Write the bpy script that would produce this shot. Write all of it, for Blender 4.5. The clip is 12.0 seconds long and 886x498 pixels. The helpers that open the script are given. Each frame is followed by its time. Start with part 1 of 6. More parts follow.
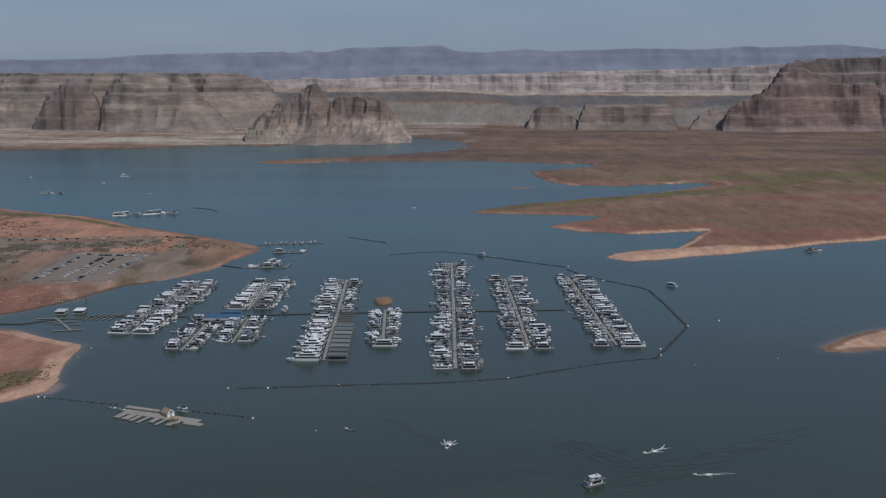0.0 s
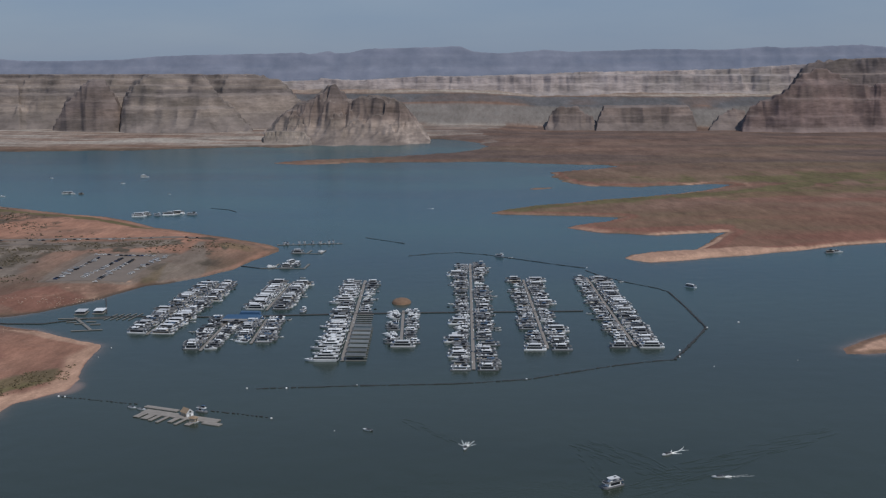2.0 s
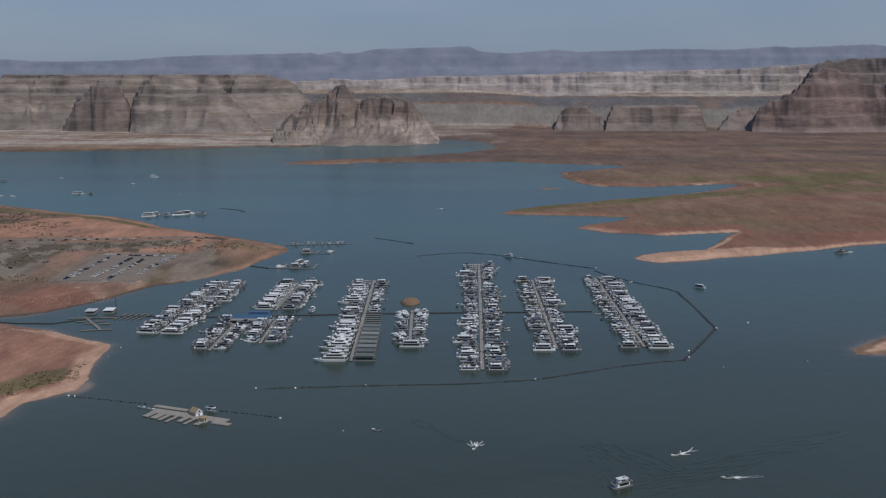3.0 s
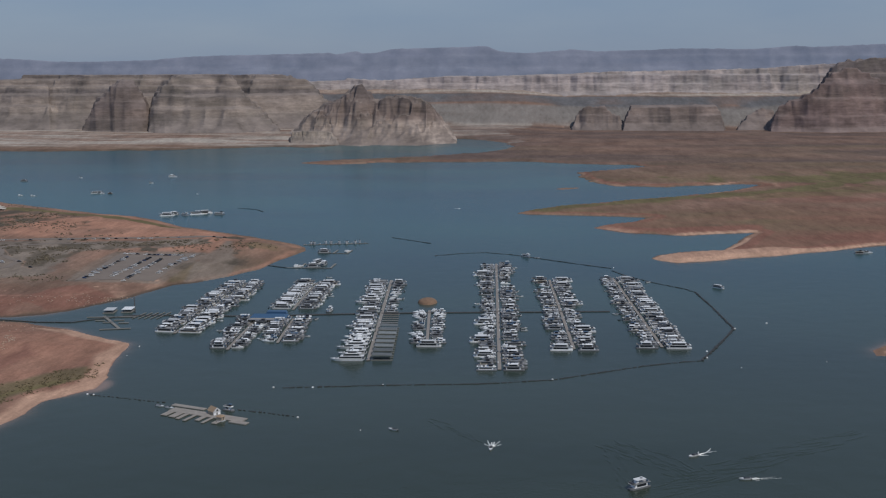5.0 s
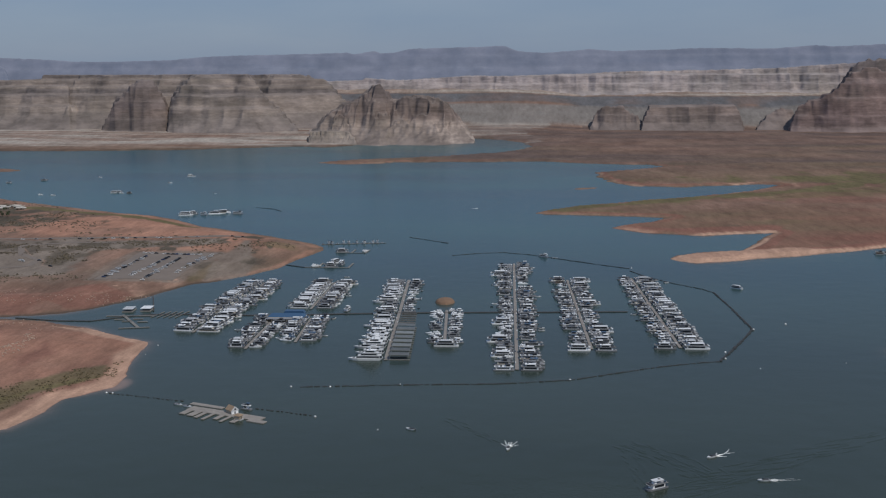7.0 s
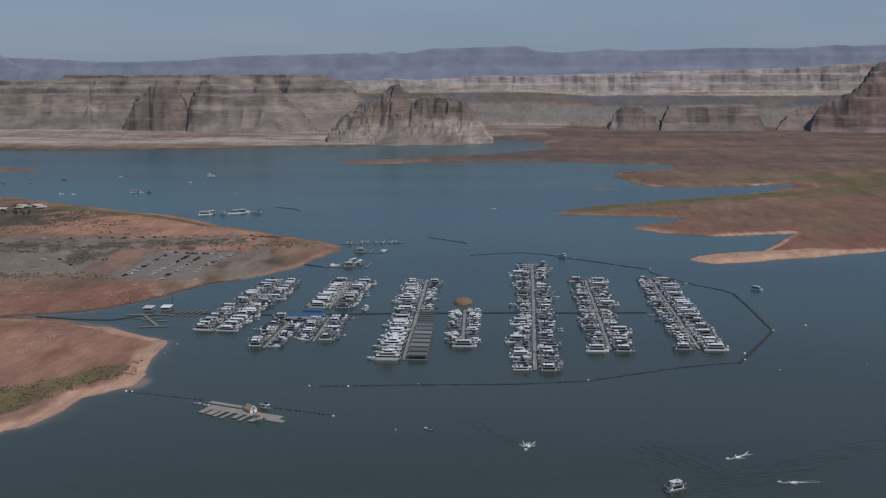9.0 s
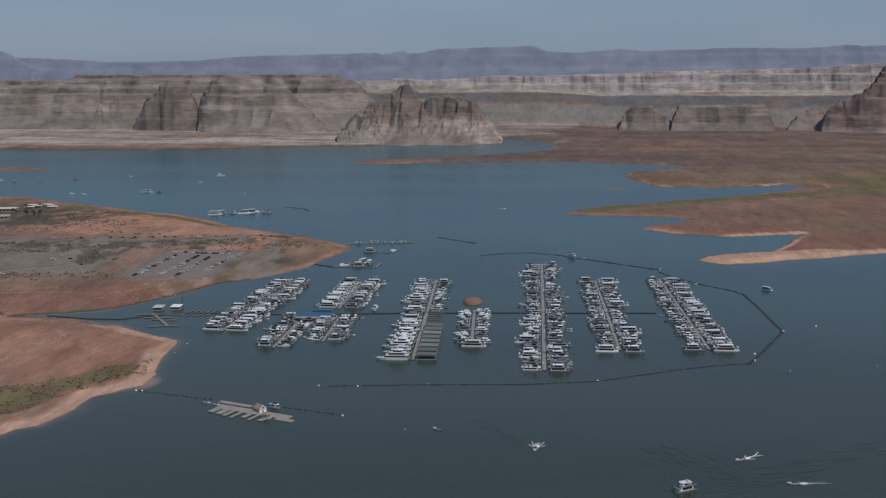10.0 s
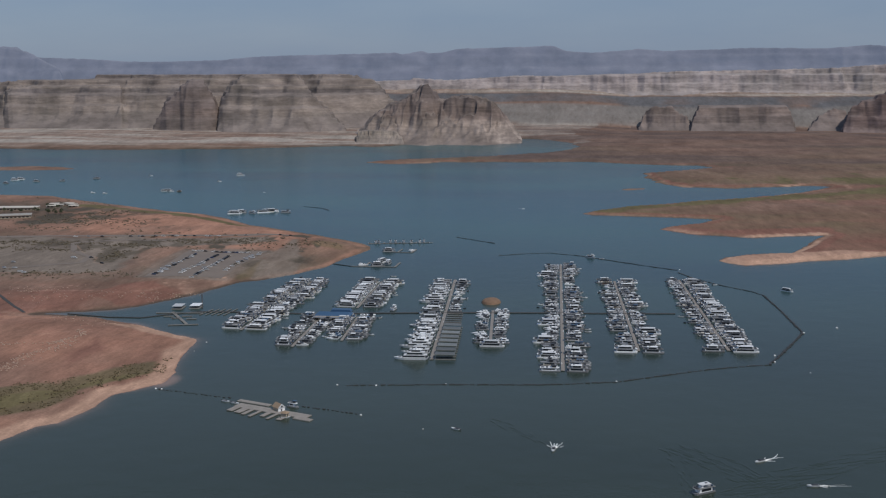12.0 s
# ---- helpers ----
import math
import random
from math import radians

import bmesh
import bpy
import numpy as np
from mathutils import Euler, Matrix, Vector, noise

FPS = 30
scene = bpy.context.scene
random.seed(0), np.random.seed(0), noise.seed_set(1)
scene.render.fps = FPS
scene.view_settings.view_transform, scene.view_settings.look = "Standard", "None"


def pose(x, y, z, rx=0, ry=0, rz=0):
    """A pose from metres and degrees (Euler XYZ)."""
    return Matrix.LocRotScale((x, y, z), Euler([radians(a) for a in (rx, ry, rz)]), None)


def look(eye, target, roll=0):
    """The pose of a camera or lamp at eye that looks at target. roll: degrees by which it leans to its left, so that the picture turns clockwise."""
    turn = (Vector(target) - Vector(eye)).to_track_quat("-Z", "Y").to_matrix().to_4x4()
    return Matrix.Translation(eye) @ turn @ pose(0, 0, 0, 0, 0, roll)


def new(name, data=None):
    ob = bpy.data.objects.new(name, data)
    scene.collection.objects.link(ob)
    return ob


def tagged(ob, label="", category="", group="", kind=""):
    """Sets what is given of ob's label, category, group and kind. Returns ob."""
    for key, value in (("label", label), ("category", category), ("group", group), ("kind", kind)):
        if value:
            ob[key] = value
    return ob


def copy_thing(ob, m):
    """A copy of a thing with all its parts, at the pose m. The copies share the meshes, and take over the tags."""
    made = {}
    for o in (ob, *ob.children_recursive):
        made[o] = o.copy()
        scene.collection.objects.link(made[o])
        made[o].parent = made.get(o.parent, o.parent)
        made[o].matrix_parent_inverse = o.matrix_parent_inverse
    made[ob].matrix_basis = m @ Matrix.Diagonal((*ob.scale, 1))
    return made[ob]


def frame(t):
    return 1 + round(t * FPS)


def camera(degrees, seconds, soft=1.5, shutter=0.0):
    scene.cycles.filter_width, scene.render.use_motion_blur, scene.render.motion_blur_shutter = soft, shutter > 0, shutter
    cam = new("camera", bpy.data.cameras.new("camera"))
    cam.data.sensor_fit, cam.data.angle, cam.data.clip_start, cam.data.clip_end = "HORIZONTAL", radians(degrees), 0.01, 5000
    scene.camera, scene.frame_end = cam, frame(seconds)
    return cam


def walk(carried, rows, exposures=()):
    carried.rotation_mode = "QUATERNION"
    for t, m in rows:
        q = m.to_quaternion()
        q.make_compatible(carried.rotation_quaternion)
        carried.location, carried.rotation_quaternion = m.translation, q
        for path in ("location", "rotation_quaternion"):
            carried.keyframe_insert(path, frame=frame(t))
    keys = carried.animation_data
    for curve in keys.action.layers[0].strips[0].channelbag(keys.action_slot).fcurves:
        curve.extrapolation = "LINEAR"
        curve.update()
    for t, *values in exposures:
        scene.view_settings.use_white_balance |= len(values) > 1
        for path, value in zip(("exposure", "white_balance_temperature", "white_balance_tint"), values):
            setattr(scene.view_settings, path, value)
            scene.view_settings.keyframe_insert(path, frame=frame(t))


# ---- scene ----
# The eye stands still high over the lake and pans slowly to its left.
cam = camera(44.0, 12.0, soft=1.2)
EYE = 240.0
ROWS = [  # seconds, yaw, pitch, roll
    (0.0, 0.006, -9.396, 0.0), (0.5, 0.25, -9.378, 0.018), (1.0, 0.491, -9.365, 0.037),
    (1.5, 0.728, -9.356, 0.056), (2.0, 0.963, -9.351, 0.075), (2.5, 1.194, -9.348, 0.094),
    (3.0, 1.424, -9.347, 0.112), (5.0, 2.331, -9.352, 0.173), (5.5, 2.559, -9.354, 0.185),
    (6.0, 2.789, -9.356, 0.196), (6.5, 3.02, -9.357, 0.205), (7.0, 3.255, -9.358, 0.213),
    (9.0, 4.222, -9.357, 0.23), (9.5, 4.47, -9.355, 0.23), (10.0, 4.721, -9.354, 0.228),
    (10.5, 4.973, -9.353, 0.224), (11.0, 5.225, -9.352, 0.217), (11.5, 5.474, -9.352, 0.206),
    (12.0, 5.721, -9.353, 0.192),
]
walk(cam, [(t, pose(0, 0, EYE, 90 + pitch, roll, yaw)) for t, yaw, pitch, roll in ROWS])
scene.view_settings.exposure = 0.30

# ---- daylight: hazy sky with thin cloud, sun high behind on the right ----
SUN_ELEVATION, SUN_TURN = 53.0, -132.0   # degrees; turn: to the left of straight ahead, so the sun stands over the right shoulder
world = bpy.data.worlds.new("hazy_day")
scene.world = world
world.use_nodes = True
wn, wl = world.node_tree.nodes, world.node_tree.links
wn.clear()
sky = wn.new("ShaderNodeTexSky")
sky.sky_type, sky.sun_disc = "NISHITA", False
sky.sun_elevation, sky.sun_rotation = radians(SUN_ELEVATION), radians(-SUN_TURN)
sky.altitude, sky.dust_density = 1100, 2.0
bg = wn.new("ShaderNodeBackground")
bg.inputs["Strength"].default_value = 0.09
wout = wn.new("ShaderNodeOutputWorld")
# thin grey cloud veil over the clear sky
wtc = wn.new("ShaderNodeTexCoord")
wmap = wn.new("ShaderNodeMapping")
wmap.inputs["Scale"].default_value = (1.6, 1.6, 7.0)
wnoise = wn.new("ShaderNodeTexNoise")
wnoise.inputs["Scale"].default_value, wnoise.inputs["Detail"].default_value = 2.2, 5
wramp = wn.new("ShaderNodeValToRGB")
wramp.color_ramp.elements[0].position, wramp.color_ramp.elements[1].position = 0.35, 0.75
wramp.color_ramp.elements[0].color, wramp.color_ramp.elements[1].color = (1.26, 1.87, 3.06, 1), (1.74, 2.27, 3.26, 1)
wmix = wn.new("ShaderNodeMix")
wmix.data_type = "RGBA"
wmix.inputs[0].default_value = 0.82
wl.new(wtc.outputs["Generated"], wmap.inputs["Vector"])
wl.new(wmap.outputs[0], wnoise.inputs["Vector"])
wl.new(wnoise.outputs["Fac"], wramp.inputs[0])
wl.new(sky.outputs[0], wmix.inputs[6])
wl.new(wramp.outputs[0], wmix.inputs[7])
wl.new(wmix.outputs[2], bg.inputs["Color"])
wl.new(bg.outputs[0], wout.inputs["Surface"])

sun = new("sun", bpy.data.lights.new("sun", "SUN"))
sun.data.energy, sun.data.angle, sun.data.color = 1.95, radians(3.0), (1.0, 0.92, 0.81)
a, e = radians(SUN_TURN), radians(SUN_ELEVATION)
sun.matrix_world = look((-math.sin(a) * math.cos(e), math.cos(a) * math.cos(e), math.sin(e)), (0, 0, 0))

# ---- materials ----
def material(name, base, rough=0.6, metal=0.0, vary=0.12, scale=0.6, bump=0.0, bump_scale=4.0, per_object=0.0, spec=0.5):
    """A surface with two scales of tone variation, bump, and a spread of tone from thing to thing."""
    m = bpy.data.materials.new(name)
    m.use_nodes = True
    nt = m.node_tree
    n, l = nt.nodes, nt.links
    b = n["Principled BSDF"]
    b.inputs["Roughness"].default_value, b.inputs["Metallic"].default_value = rough, metal
    b.inputs["Specular IOR Level"].default_value = spec
    geo = n.new("ShaderNodeNewGeometry")
    big, small = n.new("ShaderNodeTexNoise"), n.new("ShaderNodeTexNoise")
    big.inputs["Scale"].default_value, big.inputs["Detail"].default_value = scale, 3
    small.inputs["Scale"].default_value, small.inputs["Detail"].default_value = scale * 9, 4
    for t in (big, small):
        l.new(geo.outputs["Position"], t.inputs["Vector"])
    add = n.new("ShaderNodeMath")
    add.operation = "ADD"
    l.new(big.outputs["Fac"], add.inputs[0])
    l.new(small.outputs["Fac"], add.inputs[1])
    rng = n.new("ShaderNodeMapRange")
    rng.inputs["From Min"].default_value, rng.inputs["From Max"].default_value = 0.6, 1.4
    rng.inputs["To Min"].default_value, rng.inputs["To Max"].default_value = 1 - vary, 1 + vary
    l.new(add.outputs[0], rng.inputs["Value"])
    value = rng.outputs[0]
    if per_object:
        info = n.new("ShaderNodeObjectInfo")
        r2 = n.new("ShaderNodeMapRange")
        r2.inputs["To Min"].default_value, r2.inputs["To Max"].default_value = 1 - per_object, 1 + per_object * 0.3
        l.new(info.outputs["Random"], r2.inputs["Value"])
        mul = n.new("ShaderNodeMath")
        mul.operation = "MULTIPLY"
        l.new(value, mul.inputs[0])
        l.new(r2.outputs[0], mul.inputs[1])
        value = mul.outputs[0]
    mix = n.new("ShaderNodeVectorMath")
    mix.operation = "SCALE"
    mix.inputs[0].default_value = base
    l.new(value, mix.inputs["Scale"])
    l.new(mix.outputs[0], b.inputs["Base Color"])
    if bump:
        bt = n.new("ShaderNodeTexNoise")
        bt.inputs["Scale"].default_value, bt.inputs["Detail"].default_value = bump_scale, 5
        l.new(geo.outputs["Position"], bt.inputs["Vector"])
        bp = n.new("ShaderNodeBump")
        bp.inputs["Strength"].default_value, bp.inputs["Distance"].default_value = 0.8, bump
        l.new(bt.outputs["Fac"], bp.inputs["Height"])
        l.new(bp.outputs[0], b.inputs["Normal"])
    return m


def ramp(n, stops):
    r = n.new("ShaderNodeValToRGB")
    cr = r.color_ramp
    while len(cr.elements) < len(stops):
        cr.elements.new(0.5)
    for el, (p, c) in zip(cr.elements, stops):
        el.position, el.color = p, (*c, 1)
    return r


def rock_material(name, tones, ledge, band=26.0, mottle=0.35, bump=6.0, haze=None, level=False):
    """Layered sandstone: warped bands by height (level: the tones are beds at fixed heights, by parts of the band),
    patches of weathering and painted cloud shade, and paler sand where it lies flat enough. haze: a glow painted on for
    the air."""
    m = bpy.data.materials.new(name)
    m.use_nodes = True
    n, l = m.node_tree.nodes, m.node_tree.links
    b = n["Principled BSDF"]
    b.inputs["Roughness"].default_value, b.inputs["Specular IOR Level"].default_value = 0.92, 0.15
    geo = n.new("ShaderNodeNewGeometry")

    def tex(stretch, detail, rough=0.6):
        mp = n.new("ShaderNodeMapping")
        mp.inputs["Scale"].default_value = stretch
        l.new(geo.outputs["Position"], mp.inputs["Vector"])
        t = n.new("ShaderNodeTexNoise")
        t.inputs["Scale"].default_value, t.inputs["Detail"].default_value, t.inputs["Roughness"].default_value = 1.0, detail, rough
        l.new(mp.outputs[0], t.inputs["Vector"])
        return t.outputs["Fac"]

    def math_node(op, p, q, r=None):
        k = n.new("ShaderNodeMath")
        k.operation = op
        for i, v in enumerate((p, q, r)):
            if v is None:
                continue
            if isinstance(v, (int, float)):
                k.inputs[i].default_value = v
            else:
                l.new(v, k.inputs[i])
        return k.outputs[0]

    if level:
        zz = n.new("ShaderNodeSeparateXYZ")
        l.new(geo.outputs["Position"], zz.inputs[0])
        lay = math_node("MULTIPLY_ADD", tex((0.003, 0.003, 0.012), 4, 0.5), 0.09, math_node("MULTIPLY_ADD", zz.outputs["Z"], 1.0 / band, -0.045))
    else:
        lay = tex((0.0016, 0.0016, 1.0 / band), 7, 0.66)
    cr = ramp(n, tones)
    l.new(lay, cr.inputs[0])
    patch, streak = tex((0.009, 0.009, 0.014), 7), tex((0.02, 0.02, 0.006), 5)
    # lighter and darker patches: weathering, with cloud shade put into the colour
    mottling = math_node("MULTIPLY_ADD", streak, 0.06, patch)
    rg = n.new("ShaderNodeMapRange")
    rg.inputs["From Min"].default_value, rg.inputs["From Max"].default_value = 0.38, 0.68
    rg.inputs["To Min"].default_value, rg.inputs["To Max"].default_value = 1 - mottle, 1 + mottle * 0.7
    l.new(mottling, rg.inputs["Value"])
    sc = n.new("ShaderNodeVectorMath")
    sc.operation = "SCALE"
    l.new(cr.outputs[0], sc.inputs[0])
    l.new(rg.outputs[0], sc.inputs["Scale"])
    # thin dark ledge lines and broken patches
    line, spot = tex((0.011, 0.011, 0.13), 6, 0.7), tex((0.022, 0.022, 0.05), 6, 0.7)
    cut = n.new("ShaderNodeMapRange")
    cut.inputs["From Min"].default_value, cut.inputs["From Max"].default_value = 0.78, 1.18
    cut.inputs["To Min"].default_value, cut.inputs["To Max"].default_value = 0.72, 1.22
    l.new(math_node("ADD", line, spot), cut.inputs["Value"])
    fine = n.new("ShaderNodeVectorMath")
    fine.operation = "SCALE"
    l.new(sc.outputs[0], fine.inputs[0])
    l.new(cut.outputs[0], fine.inputs["Scale"])
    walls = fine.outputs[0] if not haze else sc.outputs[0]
    if not haze:   # broad grey-brown patches, weathering and painted cloud shade, and rubble trails down the walls
        patching = n.new("ShaderNodeMapRange")
        patching.interpolation_type = "SMOOTHSTEP"
        patching.inputs["From Min"].default_value, patching.inputs["From Max"].default_value = 0.47, 0.66
        patching.inputs["To Max"].default_value = 0.6
        l.new(tex((0.0055, 0.0055, 0.012), 6, 0.62), patching.inputs["Value"])
        om = n.new("ShaderNodeMix")
        om.data_type = "RGBA"
        l.new(patching.outputs[0], om.inputs[0])
        l.new(walls, om.inputs[6])
        dull = n.new("ShaderNodeVectorMath")
        dull.operation = "SCALE"
        dull.inputs[0].default_value = (ledge[0] * 0.60, ledge[1] * 0.62, ledge[2] * 0.60)
        l.new(cut.outputs[0], dull.inputs["Scale"])
        l.new(dull.outputs[0], om.inputs[7])
        walls = om.outputs[2]
    # sand and rubble on the gentler slopes
    sep = n.new("ShaderNodeSeparateXYZ")
    l.new(geo.outputs["Normal"], sep.inputs[0])
    lie = n.new("ShaderNodeMapRange")
    lie.interpolation_type = "SMOOTHSTEP"
    lie.inputs["From Min"].default_value, lie.inputs["From Max"].default_value = 0.70, 1.08
    l.new(math_node("MULTIPLY_ADD", tex((0.02, 0.02, 0.02), 5), 0.5, math_node("SUBTRACT", sep.outputs["Z"], 0.2)), lie.inputs["Value"])
    mx = n.new("ShaderNodeMix")
    mx.data_type = "RGBA"
    l.new(lie.outputs[0], mx.inputs[0])
    l.new(walls, mx.inputs[6])
    sc2 = n.new("ShaderNodeVectorMath")
    sc2.operation = "SCALE"
    sc2.inputs[0].default_value = ledge
    l.new(rg.outputs[0], sc2.inputs["Scale"])
    l.new(sc2.outputs[0], mx.inputs[7])
    l.new(mx.outputs[2], b.inputs["Base Color"])
    bp = n.new("ShaderNodeBump")
    bp.inputs["Strength"].default_value, bp.inputs["Distance"].default_value = 0.5, bump
    l.new(patch, bp.inputs["Height"])
    l.new(bp.outputs[0], b.inputs["Normal"])
    if haze:   # haze painted as emission: the far backdrop glows like lit air
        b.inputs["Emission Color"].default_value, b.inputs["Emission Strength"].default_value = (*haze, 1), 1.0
    return m


ROCK_TAN = rock_material("tan_sandstone", [(0.0, (0.198, 0.172, 0.162)), (0.24, (0.212, 0.184, 0.170)), (0.29, (0.281, 0.239, 0.215)), (0.40, (0.246, 0.208, 0.188)), (0.45, (0.232, 0.197, 0.181)), (0.48, (0.150, 0.133, 0.133)), (0.54, (0.179, 0.156, 0.152)), (0.57, (0.272, 0.232, 0.208)), (0.63, (0.212, 0.179, 0.166)), (0.68, (0.251, 0.214, 0.191)), (0.715, (0.139, 0.120, 0.120)), (0.76, (0.179, 0.154, 0.145))], (0.222, 0.191, 0.178), 300, 0.34, level=True)
ROCK_BROWN = rock_material("brown_sandstone", [(0.0, (0.198, 0.167, 0.155)), (0.2, (0.182, 0.150, 0.142)), (0.28, (0.203, 0.162, 0.148)), (0.36, (0.158, 0.130, 0.126)), (0.5, (0.187, 0.153, 0.142)), (0.62, (0.144, 0.120, 0.117)), (0.9, (0.123, 0.107, 0.109))], (0.203, 0.170, 0.160), 300, 0.3, level=True)
ROCK_SKIRT = rock_material("brown_sandstone_with_pale_skirt", [(0.0, (0.333, 0.282, 0.254)), (0.2, (0.316, 0.262, 0.234)), (0.27, (0.164, 0.130, 0.119)), (0.4, (0.178, 0.142, 0.129)), (0.5, (0.129, 0.106, 0.102)), (0.63, (0.112, 0.094, 0.091))], (0.212, 0.178, 0.162), 300, 0.34, level=True)
ROCK_PALE_TAN = rock_material("pale_tan_sandstone", [(0.0, (0.277, 0.239, 0.215)), (0.1, (0.316, 0.275, 0.245)), (0.2, (0.257, 0.220, 0.198))], (0.286, 0.247, 0.223), 300, 0.3, level=True)
ROCK_RED = rock_material("red_sandstone", [(0.0, (0.198, 0.153, 0.145)), (0.15, (0.178, 0.133, 0.128)), (0.4, (0.198, 0.145, 0.136)), (0.6, (0.163, 0.123, 0.119)), (0.8, (0.182, 0.140, 0.132))], (0.203, 0.162, 0.155), 300, 0.36, level=True)
# pale rock; distance haze is mixed into its cooler, greyer tones
ROCK_PALE = rock_material("pale_rock_with_haze_tint", [(0.3, (0.297, 0.266, 0.265)), (0.45, (0.371, 0.328, 0.320)), (0.55, (0.350, 0.307, 0.304)), (0.66, (0.297, 0.263, 0.270)), (0.75, (0.355, 0.309, 0.304)), (0.85, (0.286, 0.256, 0.265))], (0.337, 0.305, 0.304), 300, 0.3, 4.0, level=True)
# blue-grey haze is put into both the base colour and the glow
ROCK_HAZE = rock_material("distant_rock_with_haze_glow", [(0.3, (0.10, 0.105, 0.13)), (0.5, (0.12, 0.12, 0.14)), (0.7, (0.11, 0.11, 0.135))], (0.14, 0.14, 0.155), 40, 0.3, 3.0, haze=(0.056, 0.073, 0.112))

WHITE = material("white_gelcoat", (0.80, 0.83, 0.86), 0.35, 0, 0.14, 0.35, per_object=0.38)
CREAM = material("cream_paint", (0.58, 0.54, 0.47), 0.45, 0, 0.10, 0.4, per_object=0.35)
BROWN = material("brown_siding", (0.17, 0.12, 0.09), 0.6, 0, 0.15, 0.4, per_object=0.4)
DECK_TOP = material("grey_deck_covering", (0.40, 0.41, 0.43), 0.75, 0, 0.2, 0.5, per_object=0.75)
GREY = material("grey_vinyl", (0.20, 0.21, 0.23), 0.6, 0, 0.15, 0.5, per_object=0.3)
DARK = material("dark_canvas", (0.045, 0.05, 0.06), 0.7, 0, 0.2, 0.5, per_object=0.3)
BLUE = material("blue_canvas", (0.055, 0.10, 0.17), 0.6, 0, 0.15, 0.5, per_object=0.3)
SILVER = material("aluminium", (0.42, 0.43, 0.44), 0.35, 0.8, 0.1, 0.8)
GLASS = material("tinted_glass", (0.02, 0.024, 0.03), 0.08, 0, 0.1, 0.5)
DECK = material("weathered_dock_boards", (0.245, 0.228, 0.216), 0.8, 0, 0.2, 0.4, 0.02, 3.0)
DARK_DECK = material("dark_dock_boards", (0.055, 0.055, 0.056), 0.85, 0, 0.25, 0.3)
DOCK_GREY = material("grey_dock_concrete", (0.20, 0.195, 0.185), 0.85, 0, 0.18, 0.3, 0.02, 3.0)
TYRE = material("dark_floats", (0.042, 0.043, 0.046), 0.75, 0, 0.35, 0.3)
ROOF_BLUE = material("blue_metal_roof", (0.045, 0.105, 0.20), 0.4, 0.1, 0.12, 0.3)
ROOF_GREY = material("grey_metal_roof", (0.235, 0.255, 0.262), 0.5, 0.2, 0.2, 0.3, per_object=0.55)
PLASTER = material("beige_plaster", (0.42, 0.36, 0.28), 0.85, 0, 0.12, 0.4)
PALE_BOARDS = material("pale_dock_boards", (0.27, 0.25, 0.232), 0.85, 0, 0.25, 0.3, 0.02, 3.0)
ROOF_TAN = material("tan_shingles", (0.29, 0.215, 0.15), 0.85, 0, 0.2, 0.5)
EARTH = material("brown_earth", (0.20, 0.13, 0.088), 0.95, 0, 0.2, 0.25, 0.15, 1.2)
FOAM = material("white_foam", (0.82, 0.85, 0.86), 0.9, 0, 0.25, 0.8)
SHRUB = material("desert_shrub_leaves", (0.17, 0.145, 0.105), 0.9, 0, 0.35, 0.08)
ROAD = material("pale_asphalt", (0.185, 0.155, 0.135), 0.9, 0, 0.15, 0.05)
CAR_TONES = [material("car_paint_" + nm, c, 0.3, 0, 0.06, 0.5) for nm, c in (("white", (0.75, 0.75, 0.75)), ("silver", (0.33, 0.34, 0.36)), ("black", (0.02, 0.02, 0.025)), ("red", (0.22, 0.03, 0.025)), ("blue", (0.03, 0.06, 0.16)), ("tan", (0.3, 0.25, 0.18)))]


